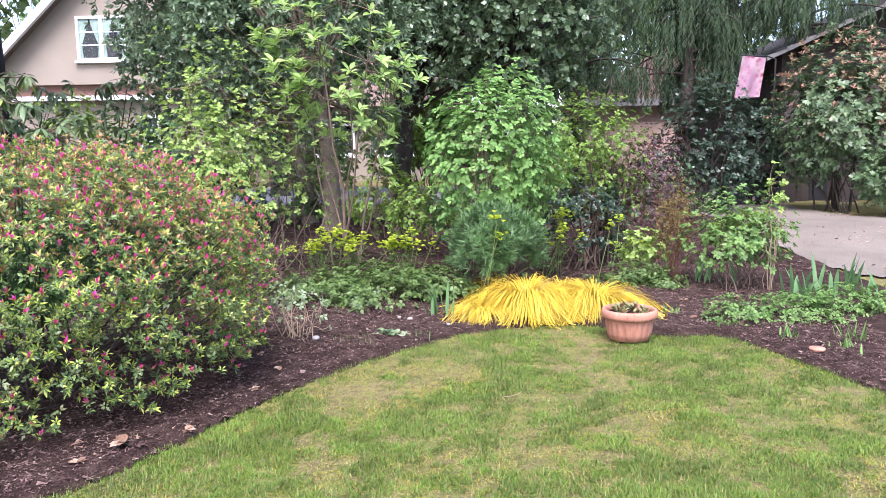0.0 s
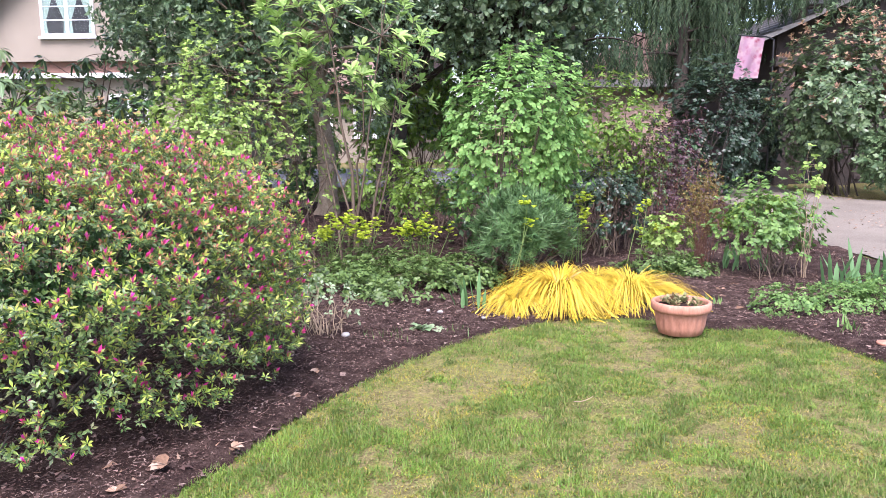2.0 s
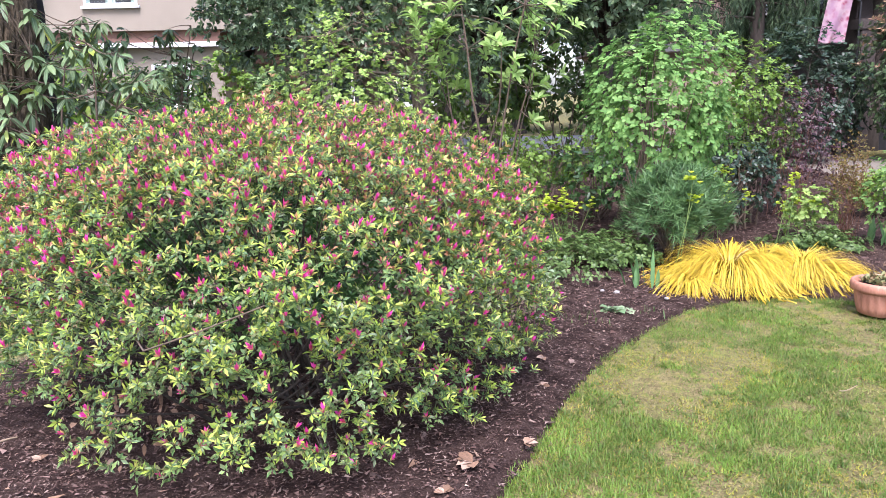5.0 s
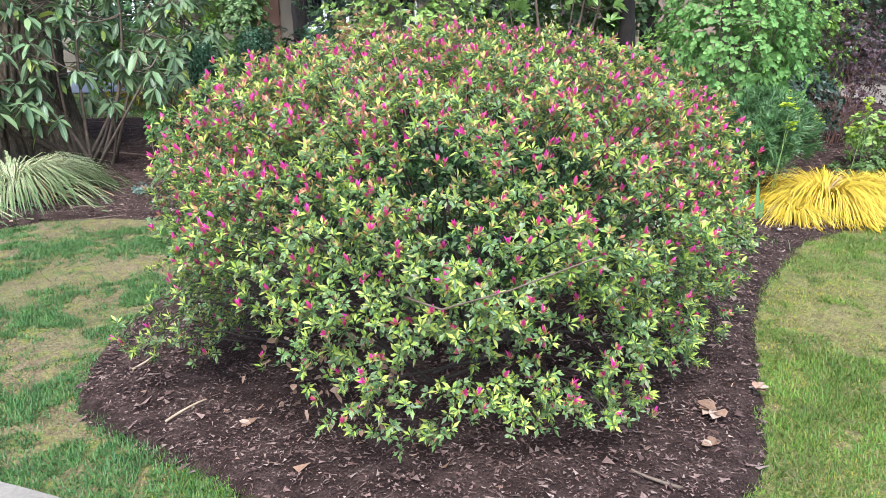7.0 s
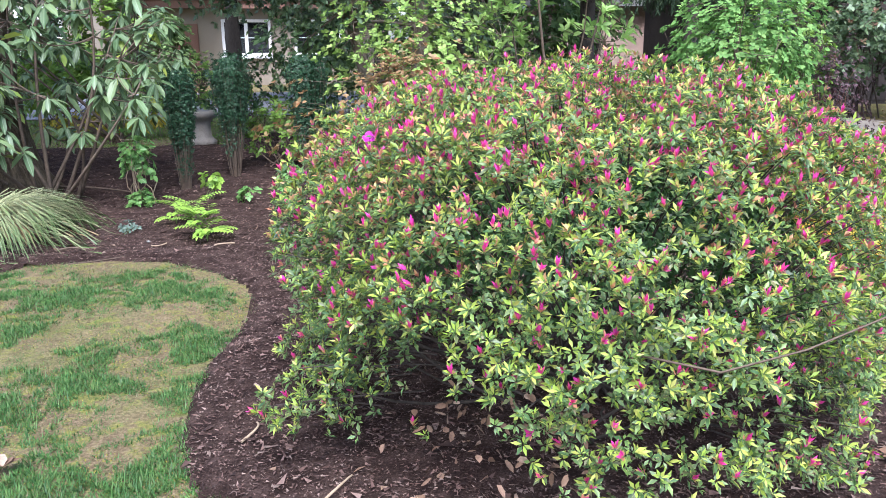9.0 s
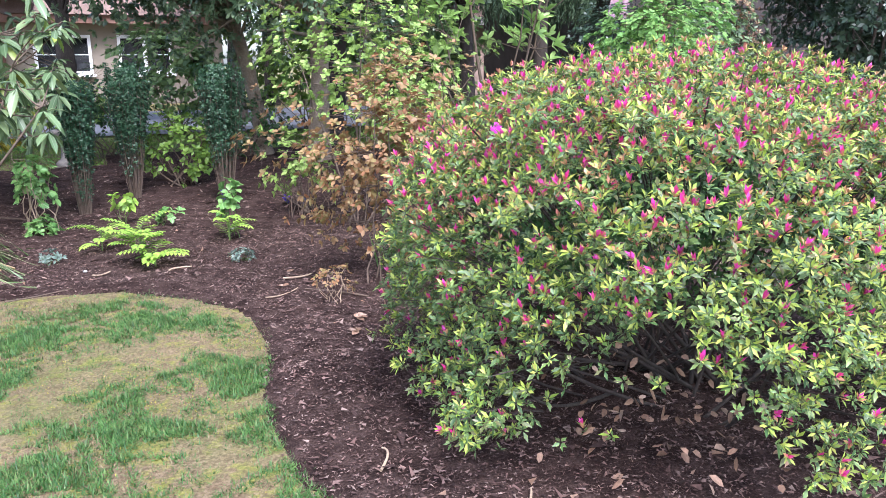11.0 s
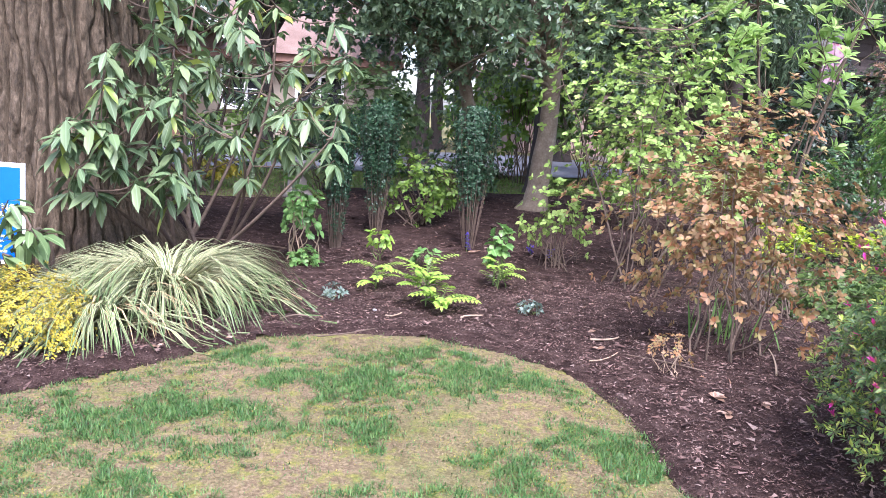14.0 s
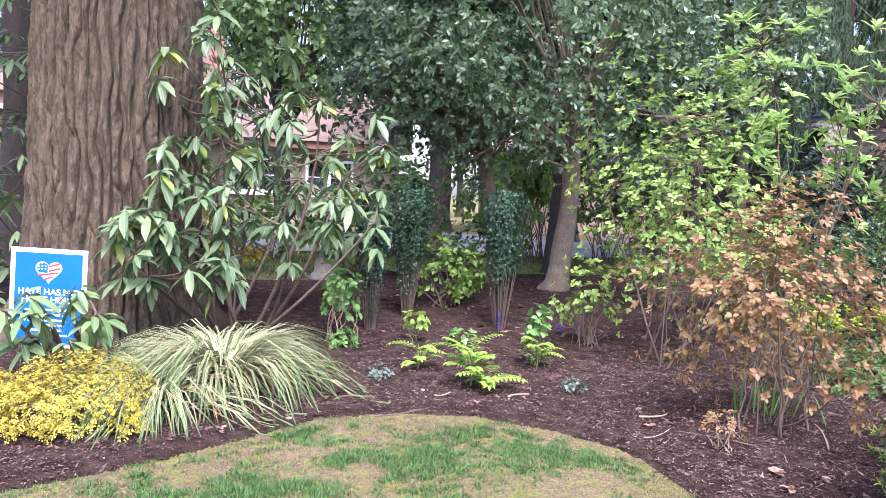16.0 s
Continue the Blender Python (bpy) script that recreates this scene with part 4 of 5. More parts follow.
for k, (x, y, r, z1) in enumerate([(-1.9, 19.5, 2.8, 9), (3.0, 22.5, 3.0, 11), (9.5, 33, 5, 14), (0.5, 27, 3.2, 11), (-8, 40, 5, 15), (-22, 30, 5, 13), (15, 24, 5, 13), (-25, 44, 6, 16), (6, 44, 6, 16), (-4, 46, 6, 17), (-5.2, 20.5, 2.2, 8), (-12, 48, 6, 16), (14, 46, 6, 16), (-34, 34, 6, 14)]):
    crown_tree("tree", "leafy spring tree beyond the garden", x, y, .22, 3.2, r, r, 2.6, z1, 1700 if y < 24 else 800 if y < 40 else 500, 6, .17 if y < 24 else .34, .055 if y < 24 else .12, L_mid, M_bark_dark, 91 + k, shell=(.4, 1), amp=.22, group="trees beyond the garden")


crown_tree("tree", "dark tree trunk at the back of the garden", -9.15, 14.4, .33, 6.5, 2.4, 2.4, 6.2, 10.5, 700, 6, .2, .07, L_mid, M_bark_dark, 119, shell=(.4, 1))
for k, (x, y, r, h) in enumerate([(-3.4, 16.6, 1.1, 2.2), (-.9, 16.4, 1.3, 2.4), (1.6, 16.3, 1.2, 2.8), (-8.0, 16.3, 1.0, 1.5), (.45, 15.5, 1.15, 3.5), (-.75, 15.6, 1.0, 3.2)]):
    shrub("boundary_shrub", "leafy green boundary shrub by the road", "shrub", x, y, r, r * .7, .1, h, 420, 5, .12, .04, "flat", (L_mid, L_yellow_green)[k % 2], M_twig, 14, "boundary shrubs", 44 + k, amp=.25)


def weeping_conifer(x, y, seed, h=9.0, reach=3.4, low=2.1, n=46):
    """A conifer whose boughs carry curtains of hanging shoots."""
    g = np.random.default_rng(seed)
    b = float(rise(x, y))
    ob = thing("weeping_conifer", x, y, "tall weeping conifer with curtains of grey-green shoots", "tree", "weeping conifers")
    part("trunk", tubes([(bend((x, y, b - .1), (x, y, h), g, 8, 0, .05), .2, .05)], 10), M_bark_dark, ob)
    boughs, feet = [], []
    for k in range(n):
        a, z = g.uniform(0, 6.283), g.uniform(2.9, h - .5)
        R = reach * (1.05 - .6 * (z - 2.6) / h) * g.uniform(.6, 1.05)
        end = np.array([x + R * math.cos(a), y + R * math.sin(a), z - .25])
        line = bend((x, y, z), end, g, 10, .35, .12)
        boughs.append((line, .035, .008))
        for q in range(2, 10):
            for _ in range(4):
                feet.append(line[q] + g.normal(0, .10, 3) * np.array([1, 1, .3]))
    part("branchwork", tubes(boughs, 5), M_bark_dark, ob)
    feet = np.array(feet)
    geos = []
    for f in feet:
        ln = g.uniform(.45, 1.25)
        ln = min(ln, max(.15, f[2] - low - g.uniform(0, .4)))
        m = int(ln / .035)
        t = np.linspace(0, 1, m)
        sway = g.normal(0, .05, 2)
        P = f + np.stack([sway[0] * t, sway[1] * t, -ln * t], -1)
        a = g.uniform(0, 6.283, m)
        D = np.stack([np.cos(a) * .5, np.sin(a) * .5, -np.ones(m)], -1)
        geos.append((P, D))
    P, D = np.concatenate([q[0] for q in geos]), np.concatenate([q[1] for q in geos])
    part("foliage", leaves(P, D, np.stack([-D[:, 1], D[:, 0], np.full(len(D), .2)], -1), g.uniform(.08, .15, len(P)), .0125, "tri", 0), L_weeping, ob)


weeping_conifer(2.4, 17.0, 5, 9, 2.4, 2.5, 72)
weeping_conifer(4.9, 17.6, 6, 9, 1.65, 2.2, 72)
weeping_conifer(7.4, 17.4, 8, 9, 2.1, 3.6, 55)

# ---- the big azalea ----
def azalea():
    g = np.random.default_rng(12)
    x, y = -2.4, 4.25
    ob = thing("azalea", x, y, "broad rounded azalea with yellow-edged leaves and pink buds", "shrub")
    # a broad low dome with a flat crest, drawn in a little at the foot
    def reach(P):
        az = np.arctan2(P[:, 1] - 4.3, P[:, 0] + 2.4)
        R = 1.36 + .07 * np.cos(2 * (az - 1.31)) - .05 * np.cos(az + .26) - .12 * np.exp(-((az + 1.66) / .5) ** 2)
        R = R + .24 * np.exp(-((az + 2.72) / .16) ** 2 - ((P[:, 2] - .30) / .22) ** 2)
        R = R - .15 * np.exp(-((az - 2.25) / .5) ** 2) * np.clip((P[:, 2] - .35) / .4, 0, 1)
        R = R - .14 * np.exp(-((az - 2.0) / .35) ** 2) + .15 * np.exp(-((az - .25) / .38) ** 2) - .10 * np.exp(-((az + .62) / .3) ** 2)
        r = np.hypot(P[:, 0] + 2.4, P[:, 1] - 4.3) / R
        up = np.maximum(P[:, 2] - .42, 0) / 1.01
        foot = 1 - .17 * (np.maximum(.42 - P[:, 2], 0) / .42) ** 2
        return ((r / foot) ** 2.7 + up ** 2.7) ** (1 / 2.7), az
    P = np.stack([g.uniform(-4.1, -.8, 120000), g.uniform(2.6, 6.0, 120000), g.uniform(.05, 1.56, 120000)], -1)
    d = unit((P - np.array([-2.4, 4.3, .35])) * np.array([1, 1, 1.25]))
    q, az = reach(P)
    q = q / (1 + .6 * (lumps(d, g, .13) - 1) + .07 * (vnoise(az * 1.4, P[:, 2], .12, 91) - .5) * 2)
    keep = (q > .76) & (q < 1.02) & (g.random(len(P)) < np.clip(q, 0, 1) ** 3)
    # sprays stand apart: gaps let the dark inside show
    gap = vnoise(az * 1.4, P[:, 2] * 1.3, .085, 93) * .6 + vnoise(az * 1.4, P[:, 2] * 1.3, .17, 94) * .4
    keep &= g.random(len(P)) < np.clip((gap - .27) / .22, .10, 1)
    keep &= (P[:, 2] > .5) | (g.random(len(P)) < .62)
    # bare beneath on the side of the great tree, and ragged along the hem
    keep &= P[:, 2] > .07 + .14 * vnoise(az * 1.4, az * 0, .2, 95)
    keep &= ~((P[:, 2] < .62 - 1.25 * np.abs(az + 2.33) + .14 * vnoise(P[:, 0], P[:, 1], .15, 96)) & (g.random(len(P)) < .96))
    C, d = P[keep], d[keep]
    take = g.permutation(len(C))[:11000]
    C, d = C[take], d[take]
    n = len(C)
    A = unit(d * .8 + np.array([0, 0, .7]) + g.normal(0, .42, (n, 3)))
    part("foliage", whorls(C, A, g, 7, .029, .0056, "small", (35, 95), .15, .42), L_azalea, ob, "small green leaves with yellow-green margins")
    az = np.arctan2(C[:, 1] - 4.3, C[:, 0] + 2.4)
    dull = ((az > 2.2) | (az < -2.75)) & (C[:, 2] > .38) & (C[:, 2] < 1.05)
    s = g.random(n) < np.where(d[:, 2] > .75, .55, .58) * np.where(dull, .45, 1)
    part("new_growth", whorls(C[s] + A[s] * .014, A[s], g, 5, .031, .0048, "small", (25, 75), .05, .4), L_azalea_new, ob, "bright lime new leaves at the tips")
    b = g.random(n) < np.where(C[:, 2] > 1.0, .28, .13 + .13 * np.clip(C[:, 2] - .3, 0, 1)) * np.where(dull, .5, 1)
    Cb, Ab = C[b] + A[b] * .018, unit(A[b] + np.array([0, 0, .5]))
    e = (g.random(n) < .42) & (C[:, 2] > .85) & ~b
    Cs, As = C[e] + A[e] * .012, A[e]
    part("blossom", whorls(Cb, Ab, g, 5, .028, .0050, "small", (4, 32), 0, .35), L_bud, ob, "pointed deep pink flower buds")
    part("bud_casing", whorls(np.concatenate([Cb - Ab * .006, Cs]), np.concatenate([Ab, As]), g, 4, .023, .0050, "small", (15, 55), 0), L_bud_scale, ob, "orange-red bud scales")
    f = np.array([[-3.38, 4.26, 1.22]])
    up = unit(np.array([[-.3, -.6, .7]]))
    part("open_flower", whorls(f, up, g, 6, .032, .014, "oval", (45, 75), .1), L_magenta, ob, "open magenta flower")
    # stems and twigs wear dark bark, which paints in the shade within
    paths = []
    idx = g.choice(n, 420, False)
    for q, i in enumerate(idx):
        if q < 60:
            foot = np.array([x + g.normal(0, .16), y + g.normal(0, .16), -.02])
            part("stem", tubes([(bend(foot, C[i], g, 8, -.06, .10), g.uniform(.006, .012), .003)], 6), M_bark_dark, ob)
        else:
            inner = np.array([x, y, .12]) + (C[i] - np.array([x, y, .12])) * g.uniform(.55, .8)
            paths.append((bend(inner, C[i], g, 4, .02, .03), .004, .0018))
    part("brushwood", tubes(paths, 5), M_bark_dark, ob, "bare inner branches, darkened in colour for the shade within")
    part("bare_twig", tubes([(np.array([[-2.75, 3.3, .66], [-2.55, 2.93, .72], [-2.35, 2.86, .80], [-2.1, 2.84, .90]]), .004, .0025)], 6), M_twig, ob, "bare twig lying across the front")
    # dry leaves caught in the hollow beneath
    t, w = g.uniform(-2.75, -1.9, 110), g.uniform(.55, 1.15, 110)
    P = np.stack([-2.4 + w * np.cos(t), 4.3 + w * np.sin(t), g.uniform(.05, .40, 110)], -1)
    part("dry_foliage", leaves(P, g.normal(0, 1, (110, 3)), g.normal(0, 1, (110, 3)), g.uniform(.035, .06, 110), g.uniform(.009, .015, 110), "oval", .3), M_litter, ob, "curled brown leaves caught among the stems")
    # inner leaves in deeper green: the shade inside is put into their colour
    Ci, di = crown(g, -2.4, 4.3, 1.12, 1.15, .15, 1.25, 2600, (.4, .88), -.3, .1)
    part("inner_foliage", whorls(Ci, unit(di + g.normal(0, .5, di.shape)), g, 5, .036, .008, "flat", (40, 90), .1), L_deep, ob, "inner leaves, shade of the inside put into their green")


azalea()


# ---- grasses ----
def fountain(name, label, x, y, r, h, n, w, mats, seed, group="", straw=0, rz=.0):
    """An arching clump of grass blades."""
    g = np.random.default_rng(seed)
    b = float(rise(x, y)) + rz
    ob = thing(name, x, y, label, "grass clump", group)

    def blades(m, scale):
        locks = max(8, m // 14)
        lock = g.integers(0, locks, m)
        a = g.uniform(0, 6.283, locks)[lock] + g.normal(0, .1, m)
        q, t2 = np.clip(g.random(locks)[lock] + g.normal(0, .12, m), 0, 1), g.normal(0, .6, locks)[lock]
        foot = np.stack([x + np.cos(a + 1.5 * t2) * r * .5 * q, y + np.sin(a + 1.5 * t2) * r * .5 * q, np.full(m, b)], -1)
        Ls = scale * g.uniform(.8, 1.15, m) * (r + h) * .78
        V, F, U = arcs(foot, a + g.normal(0, .16, m), 1.5 - .75 * q - .2 * g.random(m), -1.3 + .5 * g.random(m), Ls, w * g.uniform(.7, 1.25, m))
        V[:, 2] = np.maximum(V[:, 2], b + .012 + .02 * g.random(len(V)))
        return V, F, U
    part("foliage", blades(n, 1.0), mats, ob)
    if straw:
        part("dry_foliage", blades(straw, .8), L_straw, ob, "dry straw-coloured old blades")
    return ob


for k, (x, y, r, h, n) in enumerate([(.33, 6.42, .15, .40, 480), (.72, 6.66, .26, .64, 1150), (1.05, 6.74, .22, .56, 560), (1.32, 6.68, .24, .56, 900)]):
    fountain("golden_sedge", "arching clump of bright golden sedge at the lawn's edge", x, y, r, h, n, .0031, L_gold, 120 + k, "golden sedge clumps", 60)
for k, (x, y, r, h, n) in enumerate([(-6.30, 7.85, .38, .94, 700), (-6.66, 7.42, .36, .72, 470), (-6.48, 8.05, .32, .86, 280)]):
    fountain("variegated_liriope", "arching cream-striped liriope clump beneath the great tree", x, y, r, h, n, .0066, L_liriope, 130 + k, "striped liriope clumps", 34)


def sword_fan(name, label, x, y, n, h, w, seed, spread=.12, leaf=None, group=""):
    g = np.random.default_rng(seed)
    b = float(rise(x, y))
    ob = thing(name, x, y, label, "plant", group)
    a = g.uniform(0, 6.283, n)
    lean = g.uniform(.1, .5, n)
    foot = np.stack([x + g.normal(0, spread, n), y + g.normal(0, spread, n), np.full(n, b - .01)], -1)
    D = np.stack([np.cos(a) * lean, np.sin(a) * lean, np.ones(n)], -1)
    N = np.stack([-np.cos(a), -np.sin(a), lean], -1)
    Ls, dr = h * g.uniform(.6, 1.1, n), g.uniform(0, .25, n)
    if n > 12:
        part("foliage", leaves(foot, D, N, Ls, w, "sword", dr), leaf or L_iris, ob)
    else:
        for k in range(n):
            part("blade", leaves(foot[k:k + 1], D[k:k + 1], N[k:k + 1], Ls[k:k + 1], w, "sword", dr[k:k + 1]), leaf or L_iris, ob)


sword_fan("iris", "broad green iris leaves beside the golden sedge", -.06, 6.42, 9, .36, .017, 140, .07, group="iris clumps")
for k, (x, y, n, h) in enumerate([(3.35, 7.1, 12, .42), (3.75, 7.25, 12, .5), (4.05, 7.0, 10, .42), (2.75, 8.1, 10, .4)]):
    sword_fan("iris", "upright green iris leaves by the drive", x, y, n, h, .022, 141 + k, .12, group="iris clumps")

# ---- shrubs of the long bed ----
shrub("viburnum", "dense fresh green viburnum with rounded leaves", "shrub", .42, 7.95, .78, .72, .2, 2.38, 1700, 5, .046, .0165, "oval", L_viburnum, M_twig, 26, seed=1, shell=(.55, 1.02), amp=.18)
shrub("yellow_green_shrub", "yellow-green leafy shrub behind the viburnum", "shrub", 1.65, 9.4, .68, .6, .4, 2.05, 1000, 6, .044, .014, "small", L_yellow_green, M_twig, 24, seed=2, shell=(.5, 1.02), amp=.18)
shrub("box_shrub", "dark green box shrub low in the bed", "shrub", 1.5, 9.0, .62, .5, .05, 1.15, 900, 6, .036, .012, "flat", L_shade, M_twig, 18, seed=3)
shrub("barberry", "purple-leaved barberry with wiry arching stems", "shrub", 2.42, 9.5, .62, .5, .12, 1.7, 900, 5, .032, .011, "small", L_barberry, M_twig_red, 24, seed=4, shell=(.35, 1.1), amp=.25, twig=.2, r0=.006)
shrub("spirea", "bronze feathery spirea with upright reddish stems", "shrub", 2.38, 8.12, .24, .22, .1, 1.15, 520, 5, .03, .006, "small", L_spirea, M_twig_red, 34, seed=5, shell=(.2, 1.0), up=1.2, r0=.004, spread=.05, tilt=(20, 60))
shrub("variegated_shrub", "small cream-variegated shrub by the spirea", "shrub", 2.1, 8.3, .3, .25, .05, .62, 160, 5, .045, .015, "oval", L_lime_shrub, M_twig, 14, seed=6, r0=.005)
g_p = np.random.default_rng(61)
pine = thing("dwarf_pine", .45, 7.35, "soft rounded dwarf pine with fine green needles", "shrub")
Cp, dp = crown(g_p, .45, 7.35, .5, .45, .05, .98, 1000, (.5, 1.0), -.5, .12)
Ap = unit(dp + np.array([0, 0, .8]) + g_p.normal(0, .25, dp.shape))
part("foliage", whorls(Cp, Ap, g_p, 16, .095, .0036, "tri", (20, 70), .1), L_pine, pine)
part("brushwood", tubes([(bend((.45 + g_p.normal(0, .04), 7.35 + g_p.normal(0, .04), -.02), Cp[i], g_p, 6, .05, .03), .01, .003) for i in range(60)], 5), M_twig, pine)

# tall open shrub with whorled bright leaves
shrub("tall_buckeye_shrub", "tall open shrub with bright whorled new leaves on pale stems", "shrub", -1.28, 8.45, 1.0, .75, 1.05, 3.2, 125, 9, .13, .0235, "lance", L_whorl, M_twig, 7, seed=7, shell=(.45, 1.05), amp=.25, up=1.6, droop=.14, tilt=(40, 80), r0=.020, spread=.10)
shrub("light_green_shrub", "airy shrub with small light green leaves on thin grey stems", "shrub", -2.62, 8.15, 1.0, .8, .15, 2.75, 760, 5, .046, .0145, "oval", L_lime_shrub, M_twig, 9, seed=8, shell=(.3, 1.05), amp=.25, up=1.0, r0=.010, spread=.18, tilt=(40, 80))
shrub("light_green_shrub", "leafy light green shrub among the tall stems", "shrub", -1.9, 9.0, .9, .6, .1, 2.2, 170, 5, .046, .0145, "oval", L_lime_shrub, M_twig, 8, seed=9, shell=(.3, 1.05), amp=.25, up=1.0, r0=.010, spread=.18, tilt=(40, 80))
shrub("coppery_shrub", "open shrub with coppery brown leaves on tan stems", "shrub", -2.95, 6.42, .95, .66, .12, 1.62, 900, 6, .040, .0115, "oval", L_copper, M_twig, 13, seed=10, shell=(.3, 1.1), amp=.34, up=.7, low=-.8, r0=.008, spread=.10, tilt=(45, 85))
shrub("coppery_sprout", "low coppery sprout at the bed's edge", "plant", -3.5, 6.15, .16, .14, .03, .24, 34, 5, .026, .008, "small", L_copper, M_twig_pale, 8, seed=11, r0=.004, spread=.04)
shrub("twiggy_shrub", "bare twiggy shrub with pale leaf scraps", "shrub", -1.12, 5.62, .34, .3, .05, .5, 60, 4, .035, .010, "small", L_hosta, M_twig_pale, 26, seed=12, shell=(.4, 1.1), r0=.0045, spread=.06)
shrub("bare_shrub", "tangle of bare grey-brown twigs", "shrub", -1.95, 7.5, .7, .5, .1, .95, 60, 3, .03, .01, "small", L_lime_shrub, M_twig, 60, seed=13, shell=(.5, 1.1), r0=.006, spread=.2)
for k, (x, y, r, h) in enumerate([(-3.9, 10.9, .6, .8), (-2.9, 12.6, .8, .9), (-.4, 10.2, .8, 1.0), (-4.6, 13.4, .9, 1.3), (.8, 11.0, .9, 1.2), (.15, 9.5, .6, .9), (-1.1, 10.9, .8, 1.2), (2.6, 11.4, .8, 1.0), (3.5, 9.4, .5, .7), (3.2, 12.6, .8, 1.1)]):
    shrub("low_green_shrub", "low leafy green shrub in the shade", "shrub", x, y, r, r * .7, .05, h, 240, 5, .07, .02, "small", (L_yellow_green, L_deep)[k % 2], M_twig, 16, seed=14 + k, group="low shade shrubs", amp=.25)
shrub("golden_shrub", "rounded yellow-green shrub beyond the bed", "shrub", -5.6, 15.6, 1.2, .8, .1, 1.2, 320, 5, .09, .03, "oval", L_lime_shrub, M_twig, 14, seed=20)
shrub("golden_shrub", "low yellow shrub on the back lawn", "shrub", -6.6, 13.8, 1.0, .5, .02, .42, 260, 5, .06, .02, "oval", L_euonymus, M_twig, 10, seed=21)
shrub("pieris", "large pieris with grey-green leaves and russet new growth", "shrub", 7.0, 14.6, 1.3, 1.0, .2, 3.2, 1500, 7, .10, .024, "flat", L_pieris, M_bark_dark, 14, seed=22, shell=(.55, 1.05), amp=.3, low=-.85, r0=.022, spread=.25)
g_n = np.random.default_rng(66)
pn, dn = crown(g_n, 7.0, 14.6, 1.32, 1.02, .2, 3.3, 420, (.86, 1.04), .0, .3)
part("foliage", whorls(pn, unit(dn + np.array([0, 0, 1.0])), g_n, 5, .08, .018, "lance", (30, 75), .1), L_pieris_new, bpy.data.objects["pieris"], "russet-pink new shoots")
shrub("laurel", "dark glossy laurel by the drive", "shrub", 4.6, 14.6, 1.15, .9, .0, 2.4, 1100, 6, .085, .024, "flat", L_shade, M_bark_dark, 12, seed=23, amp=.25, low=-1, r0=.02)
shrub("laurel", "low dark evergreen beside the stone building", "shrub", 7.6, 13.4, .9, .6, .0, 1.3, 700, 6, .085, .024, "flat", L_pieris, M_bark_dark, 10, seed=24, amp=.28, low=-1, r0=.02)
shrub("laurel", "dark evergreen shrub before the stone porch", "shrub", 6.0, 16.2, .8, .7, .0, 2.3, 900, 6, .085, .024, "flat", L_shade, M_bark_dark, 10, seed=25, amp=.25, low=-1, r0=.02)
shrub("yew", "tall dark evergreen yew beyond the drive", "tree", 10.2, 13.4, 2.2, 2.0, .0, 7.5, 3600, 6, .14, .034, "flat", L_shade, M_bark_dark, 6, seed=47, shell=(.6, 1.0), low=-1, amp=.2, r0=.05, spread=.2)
shrub("hydrangea", "hydrangea with bare tan canes and fresh green tip leaves", "shrub", 2.95, 7.75, .55, .45, .05, 1.0, 420, 6, .046, .0135, "oval", L_geranium, M_twig, 34, seed=26, shell=(.3, 1.1), up=1.0, r0=.006, spread=.16)
shrub("hydrangea", "tall thin cane with a few fresh leaves", "shrub", 3.2, 7.55, .12, .12, .5, 1.3, 22, 5, .045, .015, "oval", L_lime_shrub, M_twig_pale, 6, seed=27, r0=.006, spread=.03)


def mound(name, label, x, y, rx, ry, h, n, L, W, leaf, seed, group="", per=6, shape="small"):
    return shrub(name, label, "plant", x, y, rx, ry, -h * .6, h, n, per, L, W, shape, leaf, M_green_stem, min(20, n), group, seed, (.5, 1.02), -.1, .18, .9, .2, (50, 88), 0, .003, rx * .4)


for k, (x, y, rx, ry, h, n) in enumerate([(-1.3, 7.2, .55, .6, .3, 190), (-.6, 7.1, .6, .6, .34, 220), (-.15, 7.3, .5, .5, .34, 160), (-.9, 7.7, .6, .4, .34, 150), (1.8, 7.9, .45, .3, .24, 90), (2.2, 7.75, .3, .25, .2, 60)]):
    mound("epimedium", "low spreading dark green groundcover", x, y, rx, ry, h, int(n * 2.3), .042, .013, L_epimedium, 200 + k, "groundcover patches")
for k, (x, y, rx, ry, h, n) in enumerate([(2.45, 6.25, .32, .26, .22, 80), (2.95, 6.3, .42, .32, .25, 130), (3.45, 6.6, .4, .32, .27, 120), (3.85, 6.5, .35, .3, .3, 90)]):
    mound("perennial_geranium", "fresh lime-green perennial mound", x, y, rx, ry, h, int(n * 2.2), .031, .0095, L_geranium, 210 + k, "perennial mounds")
for k, (x, y, h) in enumerate([(2.6, 5.62, .12), (2.92, 5.3, .1), (3.05, 5.55, .14), (2.3, 6.0, .08), (1.95, 6.5, .1)]):
    sword_fan("seedling", "small tuft of new green leaves in the mulch", x, y, 14, h * 1.4, .008, 220 + k, .05, L_geranium, "small tufts in the mulch")


